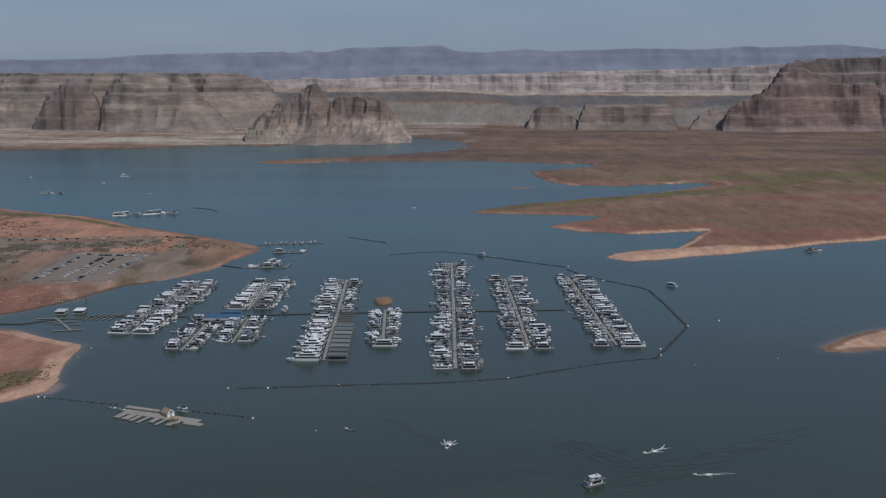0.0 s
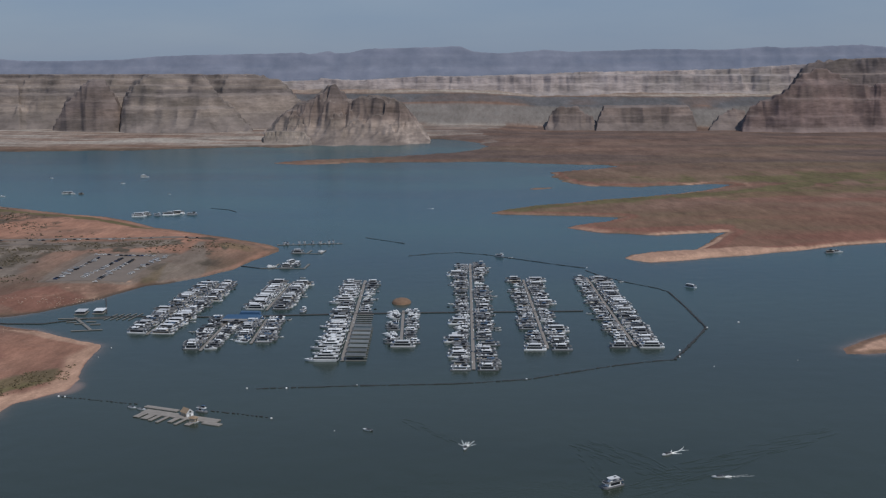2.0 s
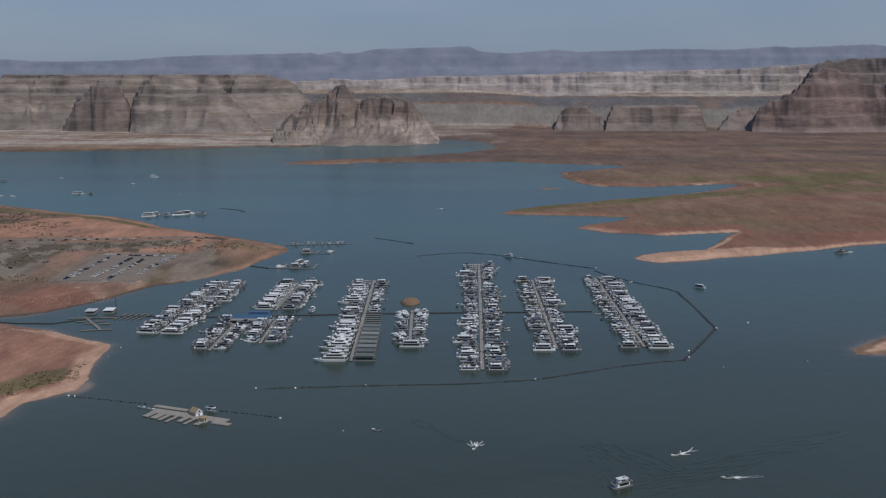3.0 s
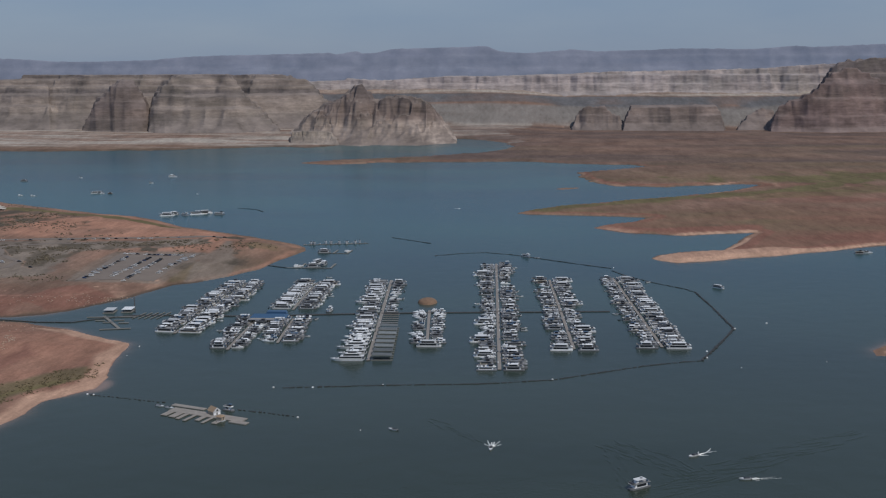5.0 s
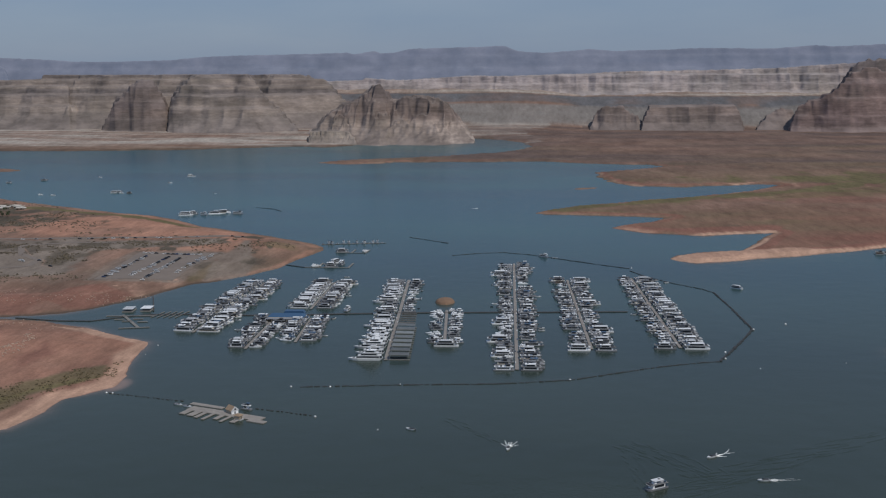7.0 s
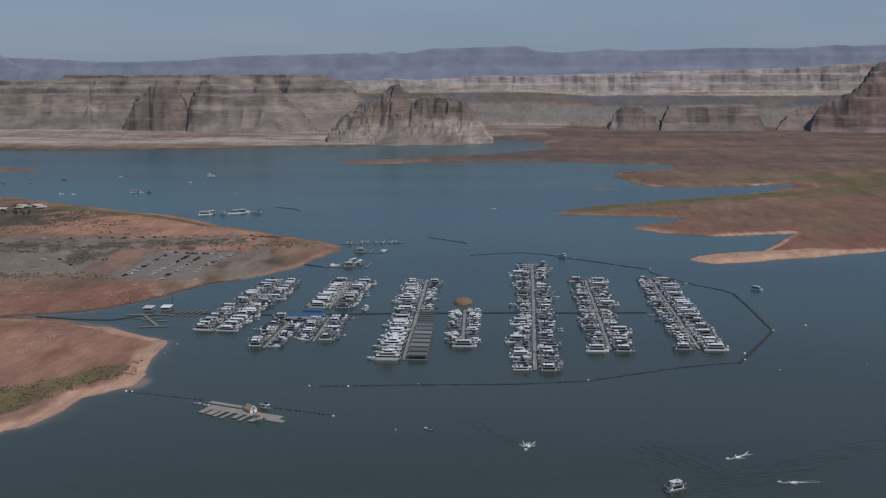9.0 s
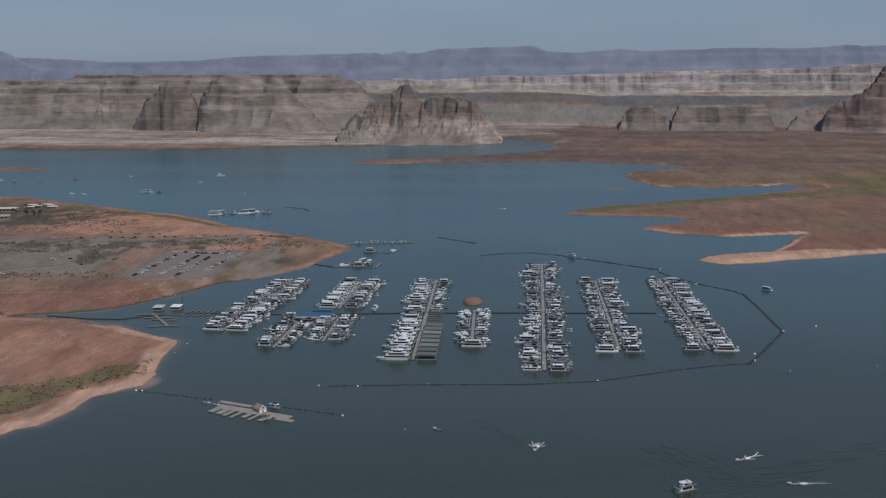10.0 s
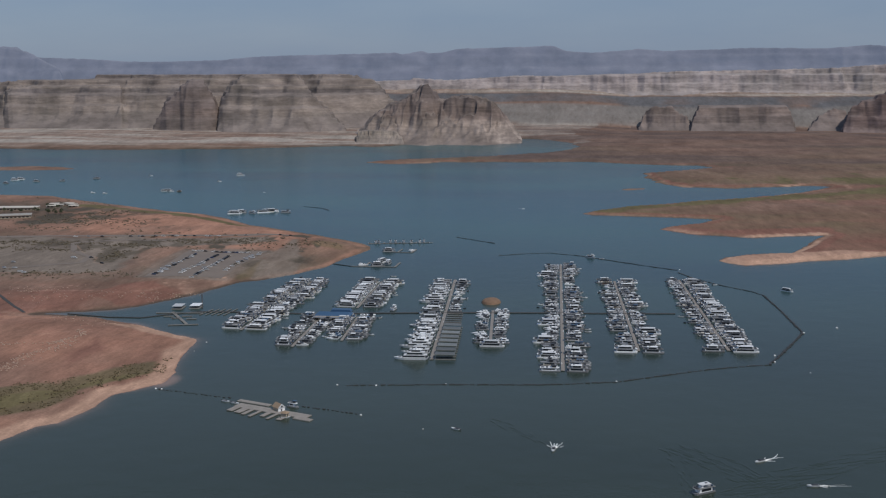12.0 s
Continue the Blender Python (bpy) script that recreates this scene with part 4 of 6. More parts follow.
# ---- building helpers ----
def box(bm, x0, x1, y0, y1, z0, z1, inset=0.0):
    """A block; inset draws its top in."""
    lo = [bm.verts.new(p) for p in ((x0, y0, z0), (x1, y0, z0), (x1, y1, z0), (x0, y1, z0))]
    i = inset
    hi = [bm.verts.new(p) for p in ((x0 + i, y0 + i, z1), (x1 - i, y0 + i, z1), (x1 - i, y1 - i, z1), (x0 + i, y1 - i, z1))]
    bm.faces.new(lo[::-1])
    bm.faces.new(hi)
    for k in range(4):
        bm.faces.new((lo[k], lo[(k + 1) % 4], hi[(k + 1) % 4], hi[k]))


def boxes(*blocks):
    bm = bmesh.new()
    for b in blocks:
        box(bm, *b)
    return bm


def prism(outline, z0, z1, draw=1.0):
    """An upright body over a plan outline; draw scales the foot about its middle."""
    bm = bmesh.new()
    cx, cy = sum(p[0] for p in outline) / len(outline), sum(p[1] for p in outline) / len(outline)
    lo = [bm.verts.new((cx + (x - cx) * draw, cy + (y - cy) * draw, z0)) for x, y in outline]
    hi = [bm.verts.new((x, y, z1)) for x, y in outline]
    bm.faces.new(lo[::-1])
    bm.faces.new(hi)
    n = len(outline)
    for k in range(n):
        bm.faces.new((lo[k], lo[(k + 1) % n], hi[(k + 1) % n], hi[k]))
    return bm


def wedge(profile, y0, y1):
    """A side profile (x, z) drawn out across y."""
    bm = bmesh.new()
    a, b = [bm.verts.new((x, y0, z)) for x, z in profile], [bm.verts.new((x, y1, z)) for x, z in profile]
    n = len(profile)
    bm.faces.new(a)
    bm.faces.new(b[::-1])
    for k in range(n):
        bm.faces.new((a[k], b[k], b[(k + 1) % n], a[(k + 1) % n]))
    bmesh.ops.recalc_face_normals(bm, faces=bm.faces)
    return bm


def part(name, bm, mat, parent=None, label=""):
    me = bpy.data.meshes.new(name)
    bm.to_mesh(me)
    bm.free()
    me.materials.append(mat)
    ob = new(name, me)
    if parent:
        ob.parent = parent
    if label:
        ob["label"] = label
    return ob


def repeat(ob, m):
    """Another object on the same mesh, under the same parent."""
    c = ob.copy()
    scene.collection.objects.link(c)
    c.matrix_basis = m
    return c


def thing(name, label, category, group="", at=None):
    t = tagged(new(name), label, category, group)
    if at:
        t.matrix_basis = at
    return t


def deck_outline(L, W, nose=1.2):
    return [(0, -W / 2), (L - nose, -W / 2), (L, -W / 4), (L, W / 4), (L - nose, W / 2), (0, W / 2)]


def bow_outline(L, W, bow=0.3):
    w = W / 2
    return [(0, -w * 0.92), (L * (1 - bow), -w), (L * (1 - bow * 0.4), -w * 0.62), (L, 0), (L * (1 - bow * 0.4), w * 0.62), (L * (1 - bow), w), (0, w * 0.92)]


# boats lie along +x from their dock end
def houseboat_two(L, W, wall, top, label, group, slide=True, high=True, deck=None, roof_from=0.22, roof_long=0.5):
    t = thing("houseboat", label, "houseboat", group)
    part("hull", prism(deck_outline(L, W), -0.3, 0.95, 0.97), WHITE if L > 20 else GREY, t)
    cabin = part("cabin", wedge([(2.2, 0.95), (L - 3.0, 0.95), (L - 3.8, 3.2), (2.2, 3.2)], -W / 2 + 0.45, W / 2 - 0.45), wall, t)
    for side in (-1, 1):
        yy = side * (W / 2 - 0.44)
        part("window_band", boxes((3.0, L - 4.6, min(yy, yy + side * 0.06), max(yy, yy + side * 0.06), 1.4, 2.95)), GLASS, cabin)
    part("door", boxes((2.12, 2.22, -0.5, 0.5, 1.0, 2.9)), GLASS, cabin)
    upper = part("upper_deck", prism([(x + 0.3, y) for x, y in deck_outline(L - 1.0, W, 0.8)], 3.2, 3.45), deck or DECK_TOP, t)
    for side in (-1, 1):
        y = side * (W / 2 - 0.06)
        part("side_rail", boxes((0.4, L - 1.6, y - 0.04, y + 0.04, 3.45, 4.0)), SILVER if side > 0 else GREY, upper)
    a, b = L * roof_from, L * (roof_from + roof_long)
    if high:
        high_cabin = part("upper_cabin", wedge([(a + 0.6, 3.45), (b, 3.45), (b - 0.9, 5.3), (a + 0.6, 5.3)], -W / 2 + 0.8, W / 2 - 0.8), wall, t)
        part("upper_window_band", boxes((a + 1.2, b - 1.1, -W / 2 + 0.72, W / 2 - 0.72, 3.85, 5.0)), GLASS, high_cabin)
    else:
        part("helm", wedge([(b - 2.6, 3.45), (b - 0.4, 3.45), (b - 0.8, 4.7), (b - 2.2, 4.7)], -W / 2 + 1.2, W / 2 - 1.2), wall, t)
        for x in (a + 0.3, b - 0.3):
            for y in (-W / 2 + 0.4, W / 2 - 0.52):
                part("post", boxes((x, x + 0.12, y, y + 0.12, 3.45, 5.3)), SILVER, t)
    roof = part("roof", prism([(x + a, y) for x, y in deck_outline(b - a, W - 0.5, 0.6)], 5.3, 5.5), top, t)
    part("air_conditioner", boxes((a + 1.5, a + 2.8, -0.6, 0.6, 5.5, 5.95, 0.1)), GREY, roof)
    part("deck_cover", boxes((b + 0.8, b + 2.8, -W / 2 + 0.5, W / 2 - 0.5, 3.45, 4.1, 0.2)), DARK, t)
    if slide:
        part("slide", wedge([(0.1, 1.1), (0.7, 1.0), (2.4, 3.45), (2.4, 4.3), (1.7, 4.3)], W * 0.16, W * 0.16 + 0.9), BLUE, t)
    return t


def houseboat_one(L, W, wall, top, canvas, label, group, canopy_at=0.5):
    t = thing("pontoon_houseboat", label, "houseboat", group)
    part("hull", prism(deck_outline(L, W), -0.3, 0.85, 0.97), GREY, t)
    cabin = part("cabin", wedge([(2.0, 0.85), (L - 3.0, 0.85), (L - 3.6, 3.0), (2.0, 3.0)], -W / 2 + 0.4, W / 2 - 0.4), wall, t)
    for side in (-1, 1):
        yy = side * (W / 2 - 0.39)
        part("window_band", boxes((2.6, L - 4.2, min(yy, yy + side * 0.06), max(yy, yy + side * 0.06), 1.5, 2.55)), GLASS, cabin)
    roof = part("roof", prism([(x + 0.6, y) for x, y in deck_outline(L - 1.4, W - 0.1, 0.8)], 3.0, 3.22), top, t)
    part("deck_locker", boxes((L * 0.1, L * 0.1 + 2.4, -W / 2 + 0.6, W / 2 - 0.9, 3.22, 3.9, 0.15)), GREY, roof)
    part("sun_lounge", boxes((L * 0.32, L * 0.32 + 1.6, -W / 2 + 0.5, W / 2 - 0.6, 3.22, 3.75, 0.3)), DARK, roof)
    c = canopy_at
    canopy = part("canopy", wedge([(L * c, 4.8), (L * (c + 0.02), 5.0), (L * (c + 0.28), 5.0), (L * (c + 0.3), 4.8)], -W / 2 + 0.5, W / 2 - 0.5), canvas, t)
    part("canopy_frame", boxes((L * (c + 0.05), L * (c + 0.25), -0.5, 0.5, 3.22, 4.85, 0.1)), DARK, canopy)
    return t


def yacht(L, W, label, group, decks=2):
    t = thing("motor_yacht", label, "yacht", group)
    hull = part("hull", prism(bow_outline(L, W), -0.4, 1.9, 0.86), WHITE, t)
    part("aft_cockpit", boxes((0.3, L * 0.1, -W / 2 + 0.7, W / 2 - 0.7, 1.9, 1.98)), DARK, hull)
    part("sun_pad", boxes((L * 0.78, L * 0.86, -W / 5, W / 5, 1.9, 2.1, 0.1)), GREY, hull)
    z, a, b = 1.9, L * 0.08, L * 0.76
    for k in range(decks):
        w = W / 2 - 0.45 - 0.3 * k
        cabin = part("cabin", wedge([(a, z), (b, z), (b - 1.6, z + 2.1), (a, z + 2.1)], -w, w), WHITE, t)
        part("window_band", wedge([(a + 0.4, z + 0.55), (b - 0.35, z + 0.55), (b - 1.15, z + 1.75), (a + 0.4, z + 1.75)], -w - 0.07, w + 0.07), GLASS, cabin)
        part("deck_overhang", prism([(x + a - L * 0.05, y) for x, y in bow_outline(b - a, W - 0.4, 0.15)], z + 2.1, z + 2.28), WHITE, t)
        z, a, b = z + 2.28, a + L * 0.07, b - L * 0.13
    part("flybridge", wedge([(a + 1, z), (b, z), (b - 1.0, z + 1.1), (a + 2, z + 1.1)], -W / 4, W / 4), WHITE, t)
    part("radar_arch", wedge([(a + 1.2, z), (a + 1.9, z), (a + 1.3, z + 2.0), (a + 0.8, z + 2.0)], -W / 3, W / 3), WHITE, t)
    part("aft_awning", wedge([(0.3, 3.6), (L * 0.1, 3.8), (L * 0.1, 4.0), (0.3, 3.8)], -W / 2 + 0.5, W / 2 - 0.5), DARK, t)
    return t


def cruiser(L, W, canvas, label, group):
    t = thing("cabin_cruiser", label, "motor boat", group)
    part("hull", prism(bow_outline(L, W, 0.42), -0.3, 1.2, 0.85), WHITE, t)
    cabin = part("cabin", wedge([(L * 0.36, 1.2), (L * 0.8, 1.2), (L * 0.62, 2.05), (L * 0.36, 2.05)], -W / 2 + 0.45, W / 2 - 0.45), WHITE, t)
    part("windscreen", wedge([(L * 0.38, 1.95), (L * 0.58, 1.95), (L * 0.48, 2.65), (L * 0.40, 2.65)], -W / 2 + 0.5, W / 2 - 0.5), GLASS, cabin)
    part("canvas_top", wedge([(L * 0.05, 1.2), (L * 0.36, 1.2), (L * 0.46, 2.75), (L * 0.08, 2.6)], -W / 2 + 0.25, W / 2 - 0.25), canvas, t)
    part("radar_arch", wedge([(L * 0.2, 2.6), (L * 0.26, 2.6), (L * 0.22, 3.5), (L * 0.18, 3.5)], -W / 2 + 0.3, W / 2 - 0.3), WHITE, t)
    return t


def runabout(L, W, canvas, label, group, name="runabout"):
    t = thing(name, label, "motor boat", group)
    part("hull", prism(bow_outline(L, W, 0.5), -0.2, 0.75, 0.8), WHITE, t)
    part("cockpit", boxes((L * 0.06, L * 0.52, -W / 2 + 0.3, W / 2 - 0.3, 0.75, 0.95)), canvas, t)
    part("windscreen", wedge([(L * 0.5, 0.75), (L * 0.6, 0.75), (L * 0.5, 1.3)], -W / 2 + 0.3, W / 2 - 0.3), GLASS, t)
    part("outboard_motor", boxes((-0.7, 0.0, -0.3, 0.3, -0.1, 1.1, 0.1)), DARK, t)
    return t


def jet_ski(label, group):
    t = thing("jet_ski", label, "jet ski", group)
    part("hull", prism(bow_outline(3.2, 1.2, 0.5), -0.1, 0.6, 0.8), DARK, t)
    part("seat", wedge([(0.3, 0.6), (2.0, 0.6), (1.7, 1.0), (0.4, 0.9)], -0.3, 0.3), BLUE, t)
    part("handlebar", boxes((1.9, 2.1, -0.4, 0.4, 0.6, 1.25, 0.05)), DARK, t)
    return t


def slip_cover(label, group):
    """An open boat shelter over two berths: posts, beams, a flat ribbed metal roof."""
    t = thing("boat_shelter", label, "shelter", group)
    part("roof", wedge([(0.5, 4.3), (17, 3.9), (17, 4.12), (0.5, 4.52)], -4.6, 4.6), ROOF_GREY, t)
    for k in range(5):
        y = -4.4 + 2.2 * k
        part("roof_rib", wedge([(0.6, 4.51), (16.9, 4.11), (16.9, 4.2), (0.6, 4.6)], y - 0.08, y + 0.08), ROOF_GREY, t)
    for x in (1.0, 16.5):
        for y in (-4.4, 4.4):
            part("post", boxes((x - 0.12, x + 0.12, y - 0.12, y + 0.12, 0.4, 4.1)), SILVER, t)
    for y in (-4.4, 4.4):
        part("finger_pier", boxes((0, 18, y - 0.5, y + 0.5, -0.1, 0.5)), DOCK_GREY, t)
    return t


# ---- the harbour: docks along y, boats side-on to them ----
FLEET = "boats berthed in the harbour"
long_boats = [
    (houseboat_two(22, 5.4, WHITE, WHITE, "long white two-deck houseboat with dark windows at its berth", FLEET, True, True, WHITE, 0.15, 0.62), 2.4),
    (houseboat_two(20, 5.1, WHITE, GREY, "white houseboat with grey upper roof at its berth", FLEET, True, True, None, 0.3, 0.4), 2),
    (houseboat_two(23, 5.5, CREAM, WHITE, "cream two-deck houseboat with white roof at its berth", FLEET, False, True, None, 0.22, 0.5), 2),
    (houseboat_two(21, 5.2, WHITE, WHITE, "white houseboat with an open sun deck under a white top", FLEET, True, False, None, 0.4, 0.35), 2.2),
    (houseboat_two(21, 5.2, GREY, DARK, "grey houseboat with a dark roof at its berth", FLEET, False, True, None, 0.25, 0.45), 1.3),
    (houseboat_two(19, 5.0, BROWN, GREY, "brown houseboat with a grey roof at its berth", FLEET, False, True, None, 0.2, 0.4), 0.9),
]
mid_boats = [
    (houseboat_two(17.5, 4.9, WHITE, WHITE, "white two-deck houseboat with a slide at its berth", FLEET, True, True, None, 0.2, 0.5), 1.8),
    (houseboat_two(18, 4.8, WHITE, BLUE, "white houseboat with blue top canopy at its berth", FLEET, True, False, None, 0.35, 0.35), 1.1),
    (houseboat_two(17, 4.8, WHITE, GREY, "white houseboat with an open deck under a grey top", FLEET, True, False, None, 0.25, 0.35), 1.4),
    (houseboat_one(17, 4.6, WHITE, WHITE, DARK, "white single-deck houseboat with dark canopy at its berth", FLEET, 0.55), 1.6),
    (houseboat_one(15, 4.4, CREAM, GREY, DARK, "cream single-deck houseboat with grey roof at its berth", FLEET, 0.2), 1.4),
    (houseboat_one(16, 4.5, GREY, DECK_TOP, BLUE, "grey single-deck houseboat with blue canopy at its berth", FLEET, 0.5), 1.3),
    (houseboat_one(14, 4.3, BROWN, CREAM, DARK, "brown single-deck houseboat with a cream roof at its berth", FLEET, 0.4), 0.9),
    (houseboat_one(16, 4.5, WHITE, DARK, WHITE, "white single-deck houseboat with a dark roof at its berth", FLEET, 0.3), 1.4),
    (houseboat_one(15.5, 4.4, WHITE, DECK_TOP, WHITE, "white single-deck houseboat with a white sun canopy at its berth", FLEET, 0.6), 1.4),
]
short_boats = [
    (houseboat_one(13, 4.2, WHITE, WHITE, WHITE, "short white pontoon houseboat with white canopy at its berth", FLEET), 2.0),
    (houseboat_one(12.5, 4.2, GREY, GREY, DARK, "short grey pontoon houseboat with dark canopy at its berth", FLEET), 1.2),
    (cruiser(11.5, 3.7, BLUE, "white cabin cruiser under blue canvas at its berth", FLEET), 1.0),
    (cruiser(12.5, 3.9, DARK, "white cabin cruiser under dark canvas at its berth", FLEET), 1.4),
    (cruiser(13, 4.0, WHITE, "white cabin cruiser under white canvas at its berth", FLEET), 1.4),
    (runabout(7.5, 2.6, DARK, "small white open motor boat at its berth", FLEET), 0.8),
]
yachts = [(yacht(27, 6.6, "large white three-deck motor yacht at its berth", FLEET, 3), 2), (yacht(25, 6.2, "white two-deck motor yacht at its berth", FLEET, 2), 2)]
cover = slip_cover("grey metal-roofed shelter over two berths", "boat shelters along the dock")
PONTOON = houseboat_one(9, 3.0, WHITE, WHITE, BLUE, "small white pontoon boat with blue canopy on the water", "boats lying out on the lake")
OPEN_BOAT = runabout(7, 2.5, GREY, "small white open motor boat on the water", "boats lying out on the lake")
SKI = jet_ski("dark jet ski tied up behind a boat", "jet skis")
TENDER = runabout(6.5, 2.4, DARK, "small motor boat tied up behind a houseboat", "tenders behind the houseboats", "tender")
spares = [SKI, TENDER] + [m[0] for m in long_boats + mid_boats + short_boats + yachts] + [cover, PONTOON, OPEN_BOAT]
rng = random.Random(5)


def berth(choices, x, y, side, turn=0.0):
    """Puts one boat with its dock end at x, pointing off to the given side."""
    ob = rng.choices([c[0] for c in choices], [c[1] for c in choices])[0]
    off = rng.choice((0.0, 0.3, 0.6, 1.5, 2.5))
    c = copy_thing(ob, pose(x + side * off, y, rng.uniform(-0.08, 0.05), 0, 0, (0 if side > 0 else 180) + turn + rng.uniform(-2.2, 2.2)) @ Matrix.Diagonal((rng.uniform(0.86, 1.1), rng.uniform(1.0, 1.2), rng.uniform(0.8, 1.12), 1)))
    length = max(v[0] for o in c.children for v in o.bound_box)
    if rng.random() < 0.18:
        copy_thing(SKI if rng.random() < 0.4 else TENDER, pose(x + side * (off + length + 0.9), y + rng.uniform(-2, 1), 0, 0, 0, rng.choice((0, 90, 180, 60, 120)) + rng.uniform(-15, 15)))
    return c


def dock(name, x0, y0, x1, y1, width, mat, label, span=18.0, group="floating docks"):
    """A floating dock from one end to the other, in spans with floats under them."""
    L = math.hypot(x1 - x0, y1 - y0)
    ob = thing(name, label, "dock", group, pose(x0, y0, 0, 0, 0, math.degrees(math.atan2(y1 - y0, x1 - x0))))
    n = max(1, round(L / span))
    deck = part("deck_span", boxes((0.1, L / n - 0.1, -width / 2, width / 2, 0.35, 0.62)), mat, ob)
    pont = part("float", boxes((0.8, L / n - 0.8, -width / 2 + 0.15, width / 2 - 0.15, -0.25, 0.35)), TYRE, ob)
    for k in range(1, n):
        for o in (deck, pont):
            repeat(o, pose(L * k / n, 0, 0))
    return ob


def row(x0, y0, x1, y1, width, pitch, left, right, skip=0.05, right_from=0.0, left_from=0.0):
    dock("boat_dock", x0, y0, x1, y1, width, DECK, "long weathered floating dock between rows of boats")
    L = math.hypot(x1 - x0, y1 - y0)
    lean = math.degrees(math.atan2(-(x1 - x0), y1 - y0))
    for side, choices in ((-1, left), (1, right)):
        s = max(7.5, right_from if side > 0 else left_from)
        while s < L - 2:
            f = s / L
            if rng.random() > skip:
                berth(choices, x0 + (x1 - x0) * f + side * (width / 2 + 0.5), y0 + (y1 - y0) * f, side, lean)
            s += pitch * rng.uniform(0.82, 1.3)


def dock_locker(paint, label):
    t = thing("dock_locker", label, "locker", "lockers along the docks")
    part("body", boxes((-0.7, 0.7, -0.4, 0.4, 0, 0.75)), paint, t)
    part("lid", wedge([(-0.78, 0.75), (0.78, 0.75), (0.6, 0.98), (-0.6, 0.98)], -0.48, 0.48), paint, t)
    return t


lockers = [dock_locker(WHITE, "white dock locker with a sloping lid"), dock_locker(DARK, "dark dock locker with a sloping lid"), dock_locker(BLUE, "blue dock locker with a sloping lid")]
spares += lockers
for x0, y0, x1, y1, n in ((-286, 993, -271, 1216, 6), (-99, 882, -110, 1232, 10), (10, 857, 11, 1342, 14), (75, 925, 71, 1238, 9), (152, 933, 145, 1252, 9)):
    for k in range(n):
        f = (k + rng.uniform(0.1, 0.9)) / n
        copy_thing(rng.choices(lockers, (3, 2, 1))[0], pose(x0 + (x1 - x0) * f + rng.choice((-1.0, 1.0)), y0 + (y1 - y0) * f, 0.62, 0, 0, 90 + rng.uniform(-6, 6)))

mixed = mid_boats[2:] + short_boats[:2] + short_boats[3:5]
row(-287.5, 971, -271, 1216, 2.6, 7.0, mid_boats[:4] + long_boats[:4], mid_boats[:4] + long_boats[:4], 0.02)
row(-225, 914, -224, 1034, 2.6, 6.8, mid_boats + short_boats, short_boats, 0.0)
row(-186, 939, -188, 1034, 2.6, 6.8, short_boats + mid_boats[:2], mid_boats, 0.0)
row(-196, 1074, -192, 1216, 2.6, 7.8, long_boats, long_boats, 0.0)
row(-99, 882, -110, 1232, 3.2, 12.5, yachts + long_boats[:2] + long_boats[3:4], short_boats + mid_boats[:1], 0.0, 186.0, 62.0)
for k, (y, grow) in enumerate(((884, 1.08), (903, 1.0), (923, 1.06), (938, 0.95))):
    copy_thing(yachts[k % 2][0], pose(-101.6 - 0.03 * (y - 880), y, 0, 0, 0, 181.5) @ Matrix.Diagonal((grow, 1, 1, 1)))
row(-53, 937, -58, 1074, 2.8, 8.0, short_boats, short_boats)
row(10, 857, 11, 1342, 3.0, 8.6, mixed + long_boats[:1], mixed + mid_boats[:2])
row(75, 925, 71, 1238, 2.8, 8.4, mixed + mid_boats[:2], mixed + long_boats[:1])
row(152, 933, 145, 1252, 2.8, 8.4, mixed, long_boats + mid_boats[:1])
for x, y, lot, k, grow in ((-62, 932, long_boats, 0, 1), (13, 857, mid_boats, 0, 1), (-9, 857, mid_boats, 3, 1), (-11, 909, mid_boats, 0, 1), (54, 922, long_boats, 0, 0.9), (78, 922, mid_boats, 0, 1.05), (129, 931, mid_boats, 0, 1.1), (155, 931, long_boats, 0, 1)):
    copy_thing(lot[k][0], pose(x, y, 0) @ Matrix.Diagonal((grow, 1, 1, 1)))   # large boats at the row ends
for k in range(8):
    f = (8 + 15.2 * k) / 360
    copy_thing(cover, pose(-99 - 11 * f + 2.4, 880 + 360 * f, 0, 0, 0, 1.7))
for k in range(6):   # empty finger piers past the shelters
    f = (130 + 9 * k) / 360
    dock("finger_pier", -99 - 11 * f + 2.0, 880 + 360 * f, -81 - 11 * f, 880.5 + 360 * f, 1.3, DECK, "empty weathered finger pier between berths")

# ---- the cross walkway that ties the rows together ----
WALK = [(-479, 1024), (-433, 1013), (-399, 1013), (-376, 1030), (-352, 1043), (-312, 1046), (-254, 1044), (-209, 1047), (-159, 1054), (-106, 1060), (-70, 1063), (-14, 1067), (47, 1070), (122, 1075)]
for p, q in zip(WALK, WALK[1:]):
    dock("walkway", *p, *q, 3.2 if p[0] > -360 else 2.0, DARK_DECK, "narrow dark floating walkway across the harbour")


